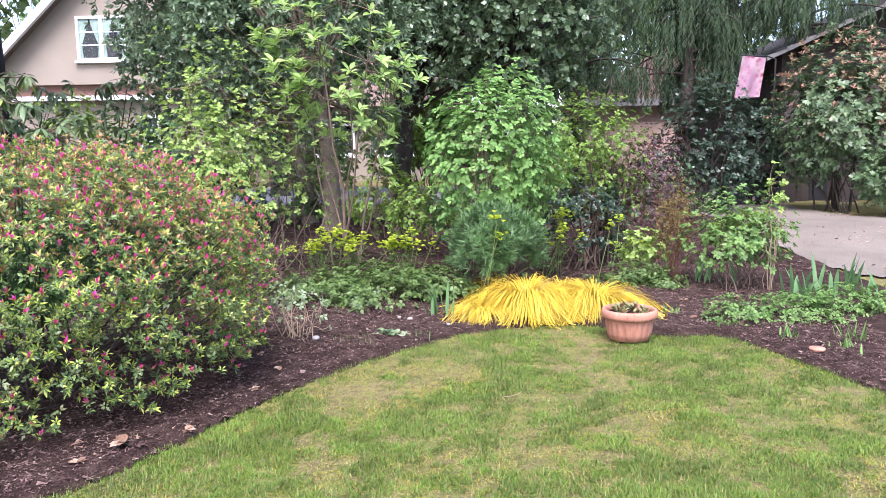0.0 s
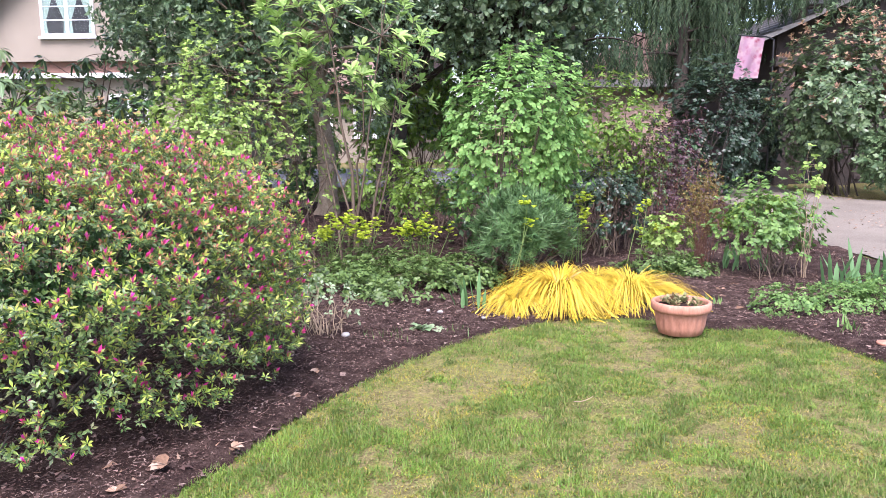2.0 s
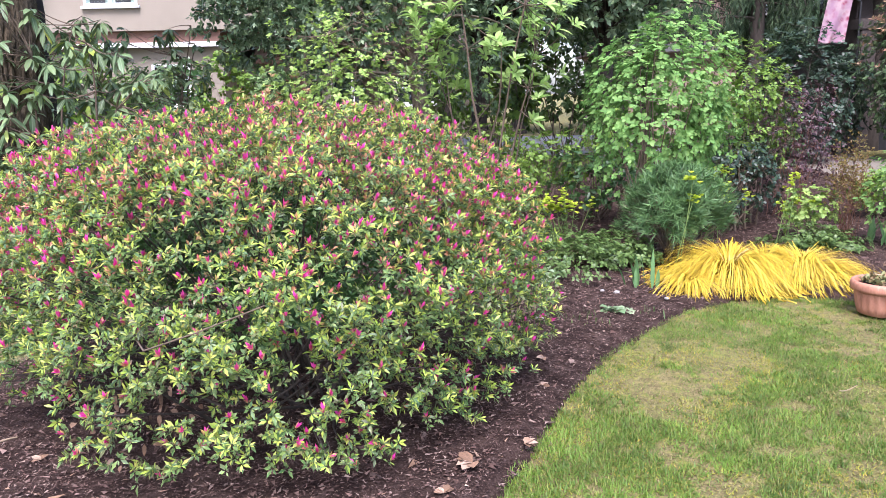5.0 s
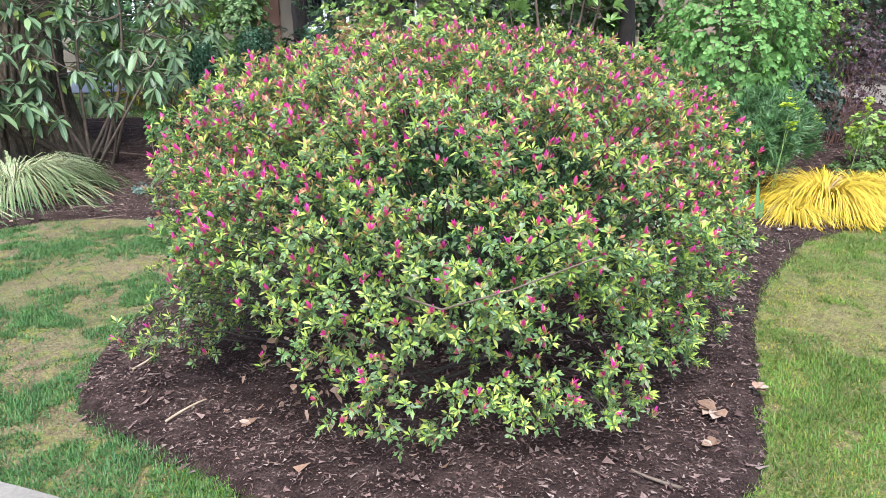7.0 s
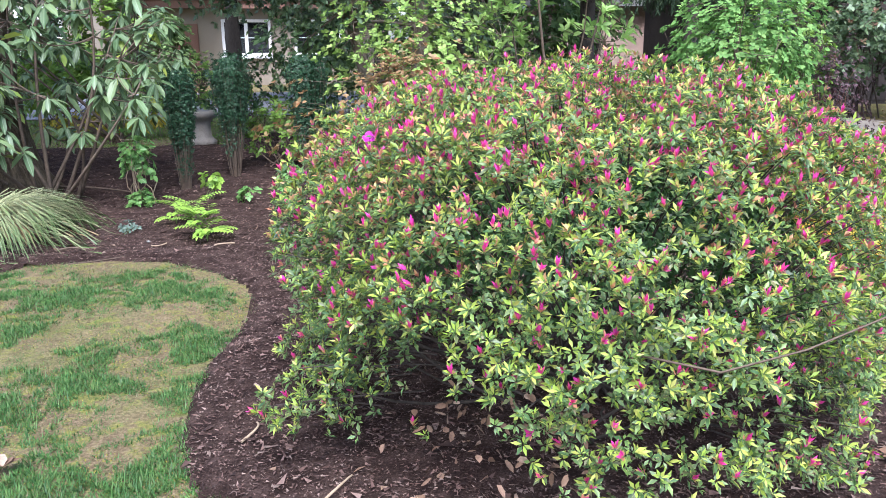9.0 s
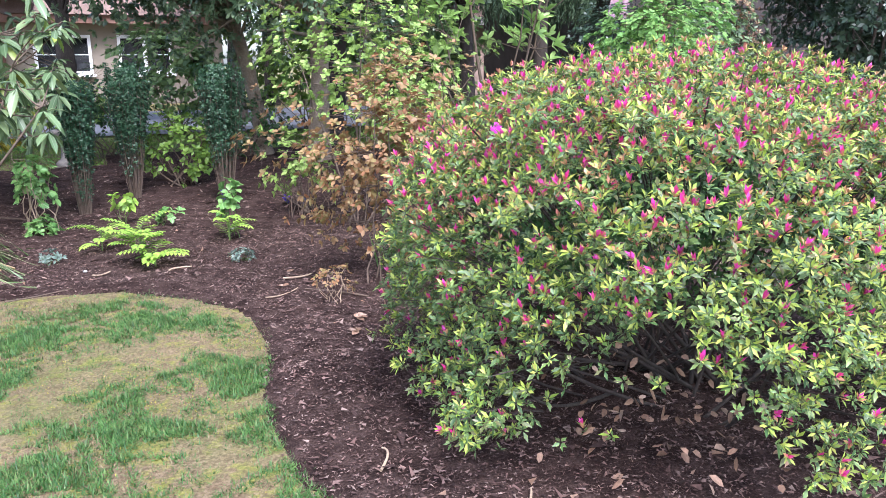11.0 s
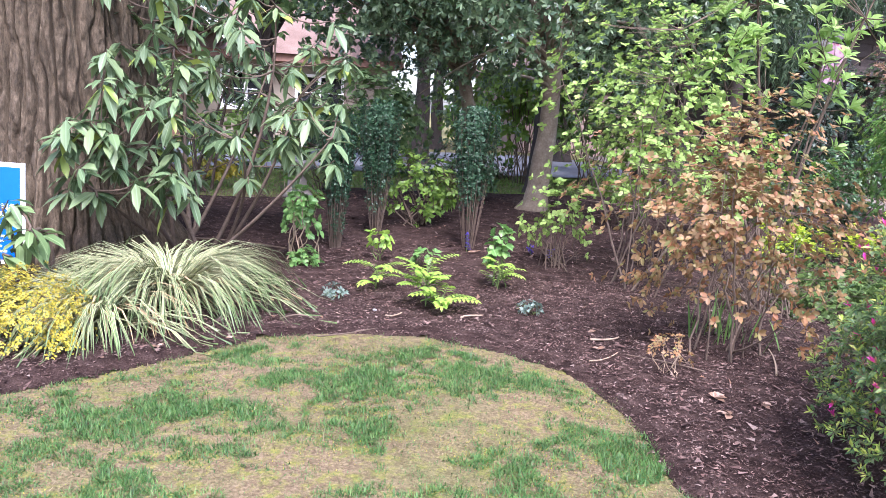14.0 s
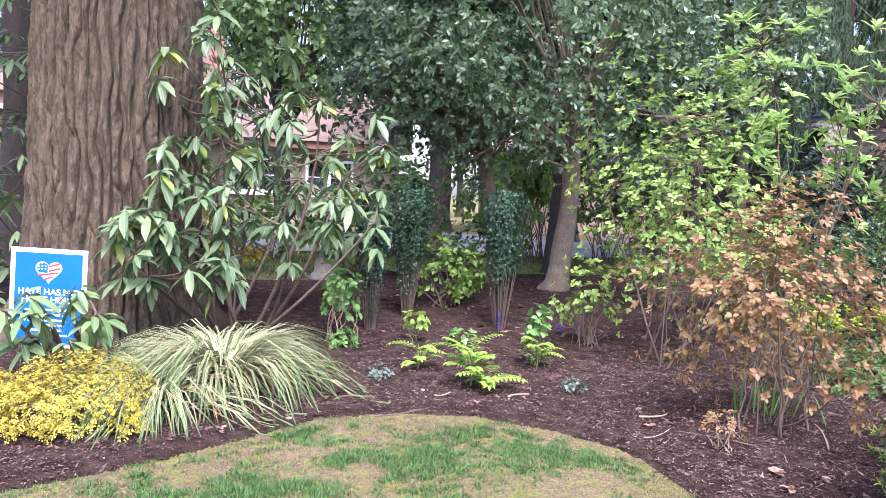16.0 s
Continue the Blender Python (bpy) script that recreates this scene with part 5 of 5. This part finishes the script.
def spurge(x, y, h, n, seed):
    g = np.random.default_rng(seed)
    b = float(rise(x, y))
    ob = thing("spurge", x, y, "spurge with yellow-green flower heads on leafy stems", "plant", "spurges")
    tips = np.stack([x + g.normal(0, .13, n), y + g.normal(0, .1, n), b + h * g.uniform(.72, 1.05, n)], -1)
    part("brushwood", tubes([(bend((x + g.normal(0, .05), y + g.normal(0, .05), b - .02), t, g, 5, 0, .01), .004, .003) for t in tips], 5), M_green_stem, ob)
    mid = np.concatenate([tips - np.array([0, 0, h * f]) for f in (.2, .35, .5)])
    part("foliage", whorls(mid, np.tile([[0, 0, 1.0]], (len(mid), 1)), g, 7, .05, .009, "lance", (45, 85), .2), L_spurge, ob)
    heads = np.concatenate([t + g.normal(0, .03, (9, 3)) for t in tips])
    part("blossom", whorls(heads, np.tile([[0, 0, 1.0]], (len(heads), 1)), g, 5, .028, .015, "oval", (40, 80), .05), L_spurge_bloom, ob, "yellow-green flower heads")


for k, (x, y, h, n) in enumerate([(-1.4, 7.95, .56, 13), (-1.05, 8.0, .52, 11), (-.5, 7.9, .54, 14), (.30, 6.75, .86, 2), (1.15, 8.45, .72, 5), (1.02, 8.3, .55, 4), (1.55, 7.7, .76, 2), (1.9, 8.2, .5, 3)]):
    spurge(x, y, h, n, 230 + k)

hosta = thing("hosta", -.39, 5.68, "small pale green and white hosta rosette", "plant")
part("foliage", whorls(np.array([[-.39, 5.68, .04], [-.33, 5.72, .03], [-.42, 5.74, .03]]), np.tile([[0, 0, 1.0]], (3, 1)), np.random.default_rng(5), 9, .10, .035, "oval", (45, 80), .3), L_hosta, hosta)
sword_fan("bulb_leaves", "thin dark bulb leaves in the mulch", -.62, 5.52, 26, .12, .004, 240, .09, L_epimedium, "bulb leaves")
sword_fan("bulb_leaves", "thin dark bulb leaves in the mulch", -.12, 5.72, 20, .10, .004, 241, .08, L_epimedium, "bulb leaves")


# ---- terracotta pot ----
def lathe(profile, n=40):
    a = np.arange(n) * 2 * math.pi / n
    V = np.array([[r * math.cos(t), r * math.sin(t), z] for r, z in profile for t in a])
    k = len(profile)
    i, j = np.meshgrid(np.arange(k - 1), np.arange(n), indexing="ij")
    F = np.stack([i * n + j, i * n + (j + 1) % n, (i + 1) * n + (j + 1) % n, (i + 1) * n + j], -1).reshape(-1, 4)
    return V, [F]


pot = thing("flower_pot", 1.45, 5.68, "weathered terracotta pot on the lawn's edge", "pot", z=.0)
V, F = lathe([(0.0, .0), (.13, .0), (.152, .008), (.166, .06), (.176, .13), (.181, .155), (.184, .172)], 160)
flute = np.arctan2(V[:, 1], V[:, 0]) * 20
V[:, :2] *= (1 + .022 * np.cos(flute) * (V[:, 2] > .03) * (V[:, 2] < .16))[:, None]
part("body", (V + np.array([1.45, 5.68, 0]), F), M_terracotta, pot)
V, F = lathe([(.184, .172), (.192, .168), (.205, .174), (.211, .19), (.211, .216), (.204, .234), (.192, .238), (.184, .232), (.178, .215), (.175, .17)])
part("rim", (V + np.array([1.45, 5.68, 0]), F), M_terracotta, pot)
V, F = lathe([(.176, .2), (.1, .206), (.0, .208)])
part("soil", (V + np.array([1.45, 5.68, 0]), F), M_mulch, pot)
g_s = np.random.default_rng(8)
a = g_s.uniform(0, 6.283, 26)
r = .155 * np.sqrt(g_s.random(26))
succ = thing("potted_succulent", 1.45, 5.68, "small green and russet succulents growing in the pot", "plant", z=.2)
part("foliage", whorls(np.stack([1.45 + r * np.cos(a), 5.68 + r * np.sin(a), np.full(26, .225)], -1), np.tile([[0, 0, 1.0]], (26, 1)), g_s, 9, .042, .011, "oval", (25, 75), 0), L_red_leaf, succ)

# ---- beneath the great tree ----
def rhododendron(name, label, x, y, tips, seed, wood=M_twig, old=.24, leaf=L_rhodo):
    """An open rhododendron: crooked stems with drooping whorls of long leaves."""
    g = np.random.default_rng(seed)
    b = float(rise(x, y))
    ob = thing(name, x, y, label, "shrub", "rhododendrons")
    T = np.asarray(tips, float)
    n = len(T)
    A = unit(np.stack([g.normal(0, .35, n), g.normal(-.1, .35, n), np.ones(n)], -1))
    o = g.random(n) < old
    for k in range(n):
        part("leaf_whorl", whorls(T[k:k + 1], A[k:k + 1], g, 8, .18, .030, "oval", (75, 145), .34), leaf, ob)
    if o.any():
        part("old_foliage", whorls(T[o] - A[o] * .03, A[o], g, 3, .185, .029, "oval", (95, 140), .3), L_rhodo_old, ob, "old yellowing leaves")
    paths = []
    mains = T[g.choice(n, min(11, n), False)]
    J = []
    for t in mains:
        p = bend((x + g.normal(0, .1), y + g.normal(0, .08), b - .05), t, g, 9, .1, .16)
        part("stem", tubes([(p, .022, .007)], 7), wood, ob)
        J.append(p[3:])
    J = np.concatenate(J)
    for t in T:
        near = J[np.argmin(((J - t) ** 2).sum(1) + .15 * np.abs(J[:, 2] - t[2]))]
        paths.append((bend(near, t, g, 6, -.06, .05), .008, .004))
    part("brushwood", tubes(paths, 6), wood, ob, "crooked grey-brown stems")
    return ob


g_r = np.random.default_rng(70)
m = 135
tips = np.stack([g_r.uniform(-6.9, -4.95, m), g_r.uniform(8.55, 10.8, m), np.zeros(m)], -1)
f = (tips[:, 0] + 6.9) / 1.9
tips[:, 2] = .45 + .45 * f + g_r.random(m) * (3.1 - 1.1 * f - .45 - .45 * f)
low = np.stack([g_r.uniform(-7.15, -6.3, 34), g_r.uniform(8.35, 8.75, 34), g_r.uniform(.65, 1.6, 34)], -1)
tips = np.concatenate([tips, low])
rhododendron("rhododendron", "open rhododendron with drooping leathery leaves against the great trunk", -6.25, 9.5, tips, 71)
m = 130
tips = np.stack([g_r.uniform(-9.9, -8.05, m), g_r.uniform(9.8, 12.2, m), g_r.uniform(.3, 3.8, m)], -1)
rhododendron("rhododendron", "dark rhododendron thicket beyond the great trunk", -9.2, 10.9, tips, 72, old=.02)
tips = np.stack([g_r.uniform(-7.65, -6.95, 12), g_r.uniform(7.45, 7.75, 12), g_r.uniform(.38, .74, 12)], -1)
tips2 = np.stack([g_r.uniform(-8.3, -5.5, 80), g_r.uniform(12.3, 13.4, 80), g_r.uniform(.9, 2.75, 80)], -1)
rhododendron("rhododendron", "leafy rhododendron at the back of the bed", -6.3, 13.1, tips2, 74, old=.05)
rhododendron("rhododendron_sucker", "young rhododendron shoots before the yard sign", -7.2, 7.75, tips, 73, M_twig, 0, L_shoot)


def yard_sign():
    s = thing("yard_sign", -7.47, 8.02, "blue and white yard sign on wire legs before the great tree", "sign", z=.0)
    w, h, z0 = .24, .335, .60
    boxed("board", -w, w, -.004, .004, z0 - h, z0 + h, M_white_print, s, label="white corrugated plastic board")
    boxed("blue_panel", -w + .03, w - .03, -.0075, -.0042, z0 - h + .03, z0 + h - .03, M_blue, s)
    for x in (-.16, .16):
        part("wire_leg", tubes([(np.array([[x - 7.47, 8.03, -.12], [x - 7.47, 8.03, .3], [x - 7.47, 8.03, .55]]), .0035, .0035)], 6), M_wire, s)
    # heart with stars and stripes
    def heart(t, k):
        return .0052 * k * 16 * math.sin(t) ** 3, .0052 * k * (13 * math.cos(t) - 5 * math.cos(2 * t) - 2 * math.cos(3 * t) - math.cos(4 * t))
    def flat(name, pts, y, mat, label=""):
        bm = bmesh.new()
        fr = [bm.verts.new((x, y, z)) for x, z in pts]
        bk = [bm.verts.new((x, y + .0012, z)) for x, z in pts]
        bm.faces.new(fr)
        bm.faces.new(bk[::-1])
        for q in range(len(pts)):
            bm.faces.new((fr[q - 1], bk[q - 1], bk[q], fr[q]))
        return solid(name, bm, mat, s, label)
    zc = z0 + .185
    pts = [(heart(t, 1)[0], heart(t, 1)[1] + zc) for t in np.linspace(0, 2 * math.pi, 40, endpoint=False)]
    flat("heart", pts, -.0092, M_white_print, "heart with stars and stripes")
    inner = [(heart(t, .88)[0], heart(t, .88)[1] + zc) for t in np.linspace(0, 2 * math.pi, 60, endpoint=False)]
    for k, z in enumerate((.035, .005, -.025, -.052)):
        xs = [x for x, q in inner if abs(q - zc - z - .006) < .012]
        if xs:
            x0 = (-.002 if z > -.01 else min(xs))
            flat("stripe", [(x0, zc + z - .012), (max(xs), zc + z + .01), (max(xs), zc + z + .022), (x0, zc + z)], -.0106, M_red_print)
    blue = [(min(x, -.006), max(q, zc - .012)) for x, q in inner if x < 0]
    flat("canton", blue, -.0118, M_blue)
    for k in range(9):
        cx, cz = -.062 + (k % 3) * .021, zc + .052 - (k // 3) * .02
        star = [(cx + (.007 if q % 2 == 0 else .003) * math.sin(q * math.pi / 5), cz + (.007 if q % 2 == 0 else .003) * math.cos(q * math.pi / 5)) for q in range(10)]
        flat("star", star, -.0130, M_white_print)
    for text, z, size in (("HATE HAS NO", z0 + .025, .058), ("HOME HERE.", z0 - .028, .058)):
        c = bpy.data.curves.new("lettering", "FONT")
        c.body, c.size, c.align_x, c.extrude, c.offset = text, size, "CENTER", .0008, .0012
        ob = new("lettering_source", c)
        dg = bpy.context.evaluated_depsgraph_get()
        me = bpy.data.meshes.new_from_object(ob.evaluated_get(dg))
        bpy.data.objects.remove(ob)
        me.materials.clear()
        me.materials.append(M_white_print)
        o = new("lettering", me)
        o.parent = s
        o.matrix_basis = pose(0, -.009, z, 90, 0, 0)
        tagged(o, "white capital lettering")
    for k, (z, wd) in enumerate(((-.078, .14), (-.112, .10), (-.148, .12), (-.182, .11), (-.216, .10), (-.25, .13))):
        boxed("text_line", -wd, wd, -.0092, -.0077, z0 + z - .007, z0 + z + .007, M_white_print, s)
    s.rotation_euler = (0, radians(2), radians(-6))


yard_sign()
shrub("golden_euonymus", "low bright yellow euonymus bush at the lawn's edge", "shrub", -7.15, 6.95, .5, .42, -.25, .46, 2800, 6, .015, .0046, "flat", L_euonymus, M_twig, 18, seed=30, shell=(.55, 1.02), low=-.1, amp=.16, r0=.005)
shrub("golden_euonymus", "small yellow euonymus sprig behind the bush", "shrub", -7.66, 7.22, .3, .25, -.1, .34, 850, 6, .017, .0055, "small", L_euonymus, M_twig, 10, seed=31, shell=(.5, 1.02), low=-.1, amp=.2, r0=.005)


def column(x, y, h, w, seed, lowest=7):
    """A narrow evergreen tied upright: bare fanning stems, small dark leaves above."""
    g = np.random.default_rng(seed)
    b = float(rise(x, y))
    ob = thing("columnar_holly", x, y, "narrow dark columnar holly flaring from bare stems", "shrub", "columnar hollies")
    n = 50
    a = g.uniform(0, 6.283, n)
    r = np.sqrt(g.random(n))
    paths, C = [], []
    for k in range(n):
        foot = np.array([x + .05 * r[k] * math.cos(a[k]), y + .05 * r[k] * math.sin(a[k]), b - .03])
        tip = np.array([x + w * 1.08 * r[k] * math.cos(a[k]), y + w * 1.08 * r[k] * math.sin(a[k]), b + h * g.uniform(.88, 1.03)])
        c = np.array([x + w * .62 * r[k] * math.cos(a[k]), y + w * .62 * r[k] * math.sin(a[k]), b + h * .40])
        t = np.linspace(0, 1, 26)[:, None]
        p = foot * (1 - t) ** 2 + 2 * c * t * (1 - t) + tip * t * t
        paths.append((p[::3], .0042, .002))
        start = int(g.integers(lowest, 15))
        for q in range(start, 26):
            for _ in range(6 if q > 14 else 3 if q > 11 else 1):
                C.append(p[q] + g.normal(0, .015, 3))
    C = np.array(C)
    d = unit(C - np.array([x, y, 0]) * np.array([1, 1, 0]) - np.array([0, 0, 1]) * C[:, 2:3] + g.normal(0, .02, C.shape))
    part("foliage", whorls(C, unit(d + np.array([0, 0, .7]) + g.normal(0, .3, C.shape)), g, 4, .021, .008, "flat", (40, 85), 0), L_column, ob, "small dark glossy leaves")
    part("brushwood", tubes(paths, 5), M_twig, ob, "bare grey upright stems")


column(-4.95, 9.75, 1.24, .17, 300, 3)
column(-4.47, 10.3, 1.36, .235, 301)
column(-3.61, 9.75, 1.38, .235, 302)


def ferny(x, y, h, r, n, seed, label, leaf=L_lime_fern):
    """A young plant with feathery divided leaves."""
    g = np.random.default_rng(seed)
    b = float(rise(x, y))
    ob = thing("young_mahonia", x, y, label, "plant", "young lime plants")
    geos, paths = [], []
    for k in range(n):
        a = k * 2.4 + g.normal(0, .3)
        z0 = b + h * g.uniform(.15, .75)
        reach = r * g.uniform(.6, 1.1)
        foot = np.array([x, y, z0])
        tip = np.array([x + reach * math.cos(a), y + reach * math.sin(a), z0 + h * g.uniform(.1, .35)])
        line = bend(foot, tip, g, 9, .05, .01)
        paths.append((line, .0025, .0015))
        T = unit(np.gradient(line, axis=0))[2:]
        S = unit(np.cross(T, [0, 0, 1.0]))
        for s in (-1, 1):
            D = T * .5 + S * s + np.array([0, 0, .1])
            geos.append(leaves(line[2:], D, np.tile([[0, 0, 1.0]], (7, 1)) + T * .3, np.linspace(.085, .05, 7) * (r / .24), .0145 * (r / .24), "lance", .25))
        geos.append(leaves(line[-1:], T[-1:], np.array([[0, 0, 1.0]]), .05, .011, "lance", .2))
    part("foliage", joined(geos), leaf, ob)
    paths.append((np.array([[x, y, b - .02], [x + .01, y, b + h * .5], [x, y + .01, b + h * .85]]), .006, .004))
    part("brushwood", tubes(paths, 5), M_green_stem, ob)


ferny(-4.56, 7.66, .40, .22, 18, 310, "bright lime-green young mahonia with feathery leaves")
ferny(-4.48, 7.50, .16, .24, 9, 311, "low lime-green feathery plant in fresh mulch")
ferny(-4.83, 8.2, .26, .2, 9, 312, "small lime-green feathery plant")
ferny(-3.84, 8.16, .3, .2, 9, 313, "lime-green feathery plant below a leafy sprout")
shrub("leafy_sprout", "upright bright green leafy sprout", "plant", -3.78, 8.3, .12, .12, .12, .5, 16, 5, .075, .026, "oval", L_hydrangea, M_green_stem, 5, seed=32, r0=.006, spread=.03)
shrub("leafy_sprout", "small lime sprout by the columnar holly", "plant", -4.62, 9.2, .12, .1, .1, .36, 12, 5, .06, .02, "oval", L_lime_fern, M_green_stem, 4, seed=33, r0=.005, spread=.03)
shrub("leafy_sprout", "low green sprout in the mulch", "plant", -4.25, 9.0, .12, .1, .03, .2, 12, 5, .05, .02, "oval", L_hydrangea, M_green_stem, 4, seed=34, r0=.004, spread=.03)
shrub("young_hydrangea", "young hydrangea with fresh green leaves on pale canes", "shrub", -5.33, 9.2, .22, .2, .14, .82, 60, 6, .058, .021, "oval", L_hydrangea, M_twig_pale, 10, seed=35, shell=(.3, 1.05), r0=.007, spread=.09)
mound("low_hydrangea", "dense low hydrangea leaves in the mulch", -5.3, 9.1, .15, .13, .2, 50, .045, .018, L_hydrangea, 214)
for k, (x, y) in enumerate([(-5.19, 7.95), (-3.87, 7.38)]):
    shrub("lavender_seedling", "small grey-green seedling in dark mulch", "plant", x, y, .09, .08, .02, .13, 22, 6, .035, .009, "small", L_silver, M_green_stem, 8, seed=36 + k, group="grey seedlings", r0=.003, spread=.02)
shrub("low_green_shrub", "thin pale green shrub beside the coppery one", "shrub", -2.95, 9.0, .45, .3, .05, .85, 110, 5, .045, .016, "oval", L_lime_shrub, M_twig, 26, seed=40, shell=(.3, 1.1), r0=.006)
sword_fan("daylily", "narrow green daylily leaves under the coppery shrub", -2.75, 6.75, 30, .42, .007, 242, .14, L_geranium)
for k, (x, y) in enumerate([(-3.66, 9.62), (-2.9, 9.3), (-3.05, 9.45)]):
    g = np.random.default_rng(320 + k)
    ob = thing("ajuga", x, y, "small upright blue-violet ajuga flower spike", "flower", "blue flower spikes")
    zz = np.linspace(.04, .2 if k == 0 else .12, 9)
    C = np.stack([x + g.normal(0, .014, 9), y + g.normal(0, .014, 9), float(rise(x, y)) + zz], -1)
    part("blossom", whorls(C, np.tile([[0, 0, 1.0]], (9, 1)), g, 7, .022, .008, "small", (45, 90), 0), L_blue, ob)
    part("stem", tubes([(np.array([[x, y, float(rise(x, y)) - .02], [x, y, float(rise(x, y)) + .1], [x, y, float(rise(x, y)) + zz[-1]]]), .004, .003)], 5), M_green_stem, ob)

ped = thing("stone_pedestal", -5.1, 12.6, "weathered stone pedestal in the back of the bed", "pedestal")
V, F = lathe([(0, -.03), (.19, -.03), (.2, .05), (.17, .08), (.13, .12), (.12, .3), (.15, .36), (.21, .4), (.22, .46), (.2, .48), (0, .48)], 24)
part("column", (V + np.array([-5.1, 12.6, .2]), F), M_stone, ped)


# ---- pebbles, sticks, fallen leaves ----
def pebble(x, y, r, seed, mat=M_pale_stone, name="pebble", label="small rounded pale stone in the mulch"):
    g = np.random.default_rng(seed)
    bm = bmesh.new()
    bmesh.ops.create_icosphere(bm, subdivisions=2, radius=r)
    k = g.normal(0, 1, (3, 3)) * 1.6 / r
    for v in bm.verts:
        v.co *= 1 + .12 * math.sin(k[0] @ np.array(v.co)) + .08 * math.sin(k[1] @ np.array(v.co))
        v.co.z *= .62
    ob = solid(name, bm, mat, None, "", True)
    ob.location = (x, y, float(rise(x, y)) + .025 + r * .35)
    tagged(ob, label, "stone", "stones in the mulch")


for k, (x, y, r) in enumerate([(-.94, 5.55, .03), (-.28, 6.2, .026), (-.38, 6.28, .018), (.05, 6.02, .018), (-4.95, 7.55, .016), (2.2, 6.35, .018), (-3.75, 8.6, .02)]):
    pebble(x, y, r, 400 + k)
tag = thing("clay_marker", 2.67, 5.24, "small round terracotta plant marker lying in the mulch", "marker", z=.03)
V, F = lathe([(0, 0), (.05, 0), (.055, .012), (.05, .02), (0, .022)], 20)
part("disc", (V + np.array([2.67, 5.24, .03]), F), M_terracotta, tag)


def dead_leaf(x, y, r, seed):
    g = np.random.default_rng(seed)
    ob = thing("fallen_leaf", x, y, "curled dry brown fallen leaf on the mulch", "leaf", "fallen leaves", z=float(rise(x, y)) + .035)
    n = 5
    a = np.linspace(-1.2, 1.2, n) + g.uniform(0, 6.28)
    D = np.stack([np.cos(a), np.sin(a), g.uniform(.0, .35, n)], -1)
    P = np.tile([[x, y, float(rise(x, y)) + .037]], (n, 1))
    part("blade", leaves(P, D, np.tile([[0, 0, 1.0]], (n, 1)) + g.normal(0, .2, (n, 3)), r * g.uniform(.7, 1.1, n), r * .28, "oval", .1), M_litter, ob)


spots = [(-1.434, 3.45, .10), (-1.2, 3.62, .06), (-1.05, 4.3, .05), (-3.56, 5.5, .07), (-3.5, 5.72, .07), (-3.3, 5.6, .05), (-1.55, 3.2, .06), (-2.3, 2.75, .05), (-2.75, 2.9, .05), (-3.3, 3.5, .05),
         (-1.0, 4.75, .05), (-1.25, 5.1, .05), (-3.75, 6.55, .05), (-3.6, 6.9, .05), (2.2, 7.0, .06), (2.4, 7.2, .06), (2.7, 7.1, .07), (2.9, 7.0, .06), (-3.62, 9.5, .08), (-2.6, 5.9, .07), (-5.9, 6.95, .05), (-6.3, 6.85, .05), (1.7, 6.4, .05), (2.1, 6.7, .05), (-1.9, 5.9, .06), (-2.2, 6.1, .06), (-4.83, 4.02, .09)]
for k, (x, y, r) in enumerate(spots):
    dead_leaf(x, y, r, 500 + k)


def stick(x, y, ln, a, r, seed, pale=True):
    g = np.random.default_rng(seed)
    z = float(rise(x, y)) + .035
    ob = thing("stick", x, y, "thin dry fallen stick", "stick", "fallen sticks", z=z)
    e = np.array([x + ln * math.cos(a), y + ln * math.sin(a), z + .01])
    part("wood", tubes([(bend((x, y, z), e, g, 7, .01, .03), r, r * .6)], 6), M_twig_pale if pale else M_twig, ob)


for k, (x, y, ln, a, r) in enumerate([(-5.4, 6.95, .4, .3, .005), (-3.65, 3.55, .2, .9, .006), (-3.9, 6.35, .25, .4, .005), (-1.75, 2.95, .18, 2.5, .007), (-4.4, 7.3, .16, .1, .008), (-3.7, 6.75, .2, .0, .008), (-5.6, 7.35, .18, .1, .008), (-4.9, 7.4, .12, .2, .007), (.45, 4.2, .12, .4, .003), (-6.6, 10.0, 1.3, -.45, .012), (-3.95, 4.05, .15, 1.2, .006), (-2.9, 6.0, .5, 1.0, .006), (-3.3, 6.1, .45, 2.4, .005)]):
    stick(x, y, ln, a, r, 600 + k, k % 3 > 0)

# leaf litter blown over the drive's edge
g = np.random.default_rng(640)
x, y = scatter(2600, 4.4, 9.5, 8.4, 14.0, g)
k = inside(x, y, DRIVE) & (vnoise(x, y, .9, 61) + .25 * g.random(2600) > .72)
x, y = x[k], y[k]
n = len(x)
a = g.uniform(0, 6.283, n)
V, F, U = leaves(np.stack([x, y, rise(x, y) + .034 + .006 * g.random(n)], -1), np.stack([np.cos(a), np.sin(a), g.normal(0, .15, n)], -1), np.tile([[0, 0, 1.0]], (n, 1)) + g.normal(0, .3, (n, 3)), g.uniform(.02, .06, n), g.uniform(.006, .018, n), "flat", 0)
tagged(new("drive_litter", mesh_of("drive_litter", V, F, M_litter, U)), "dry leaf litter drifted on the drive", "litter", kind="stuff")
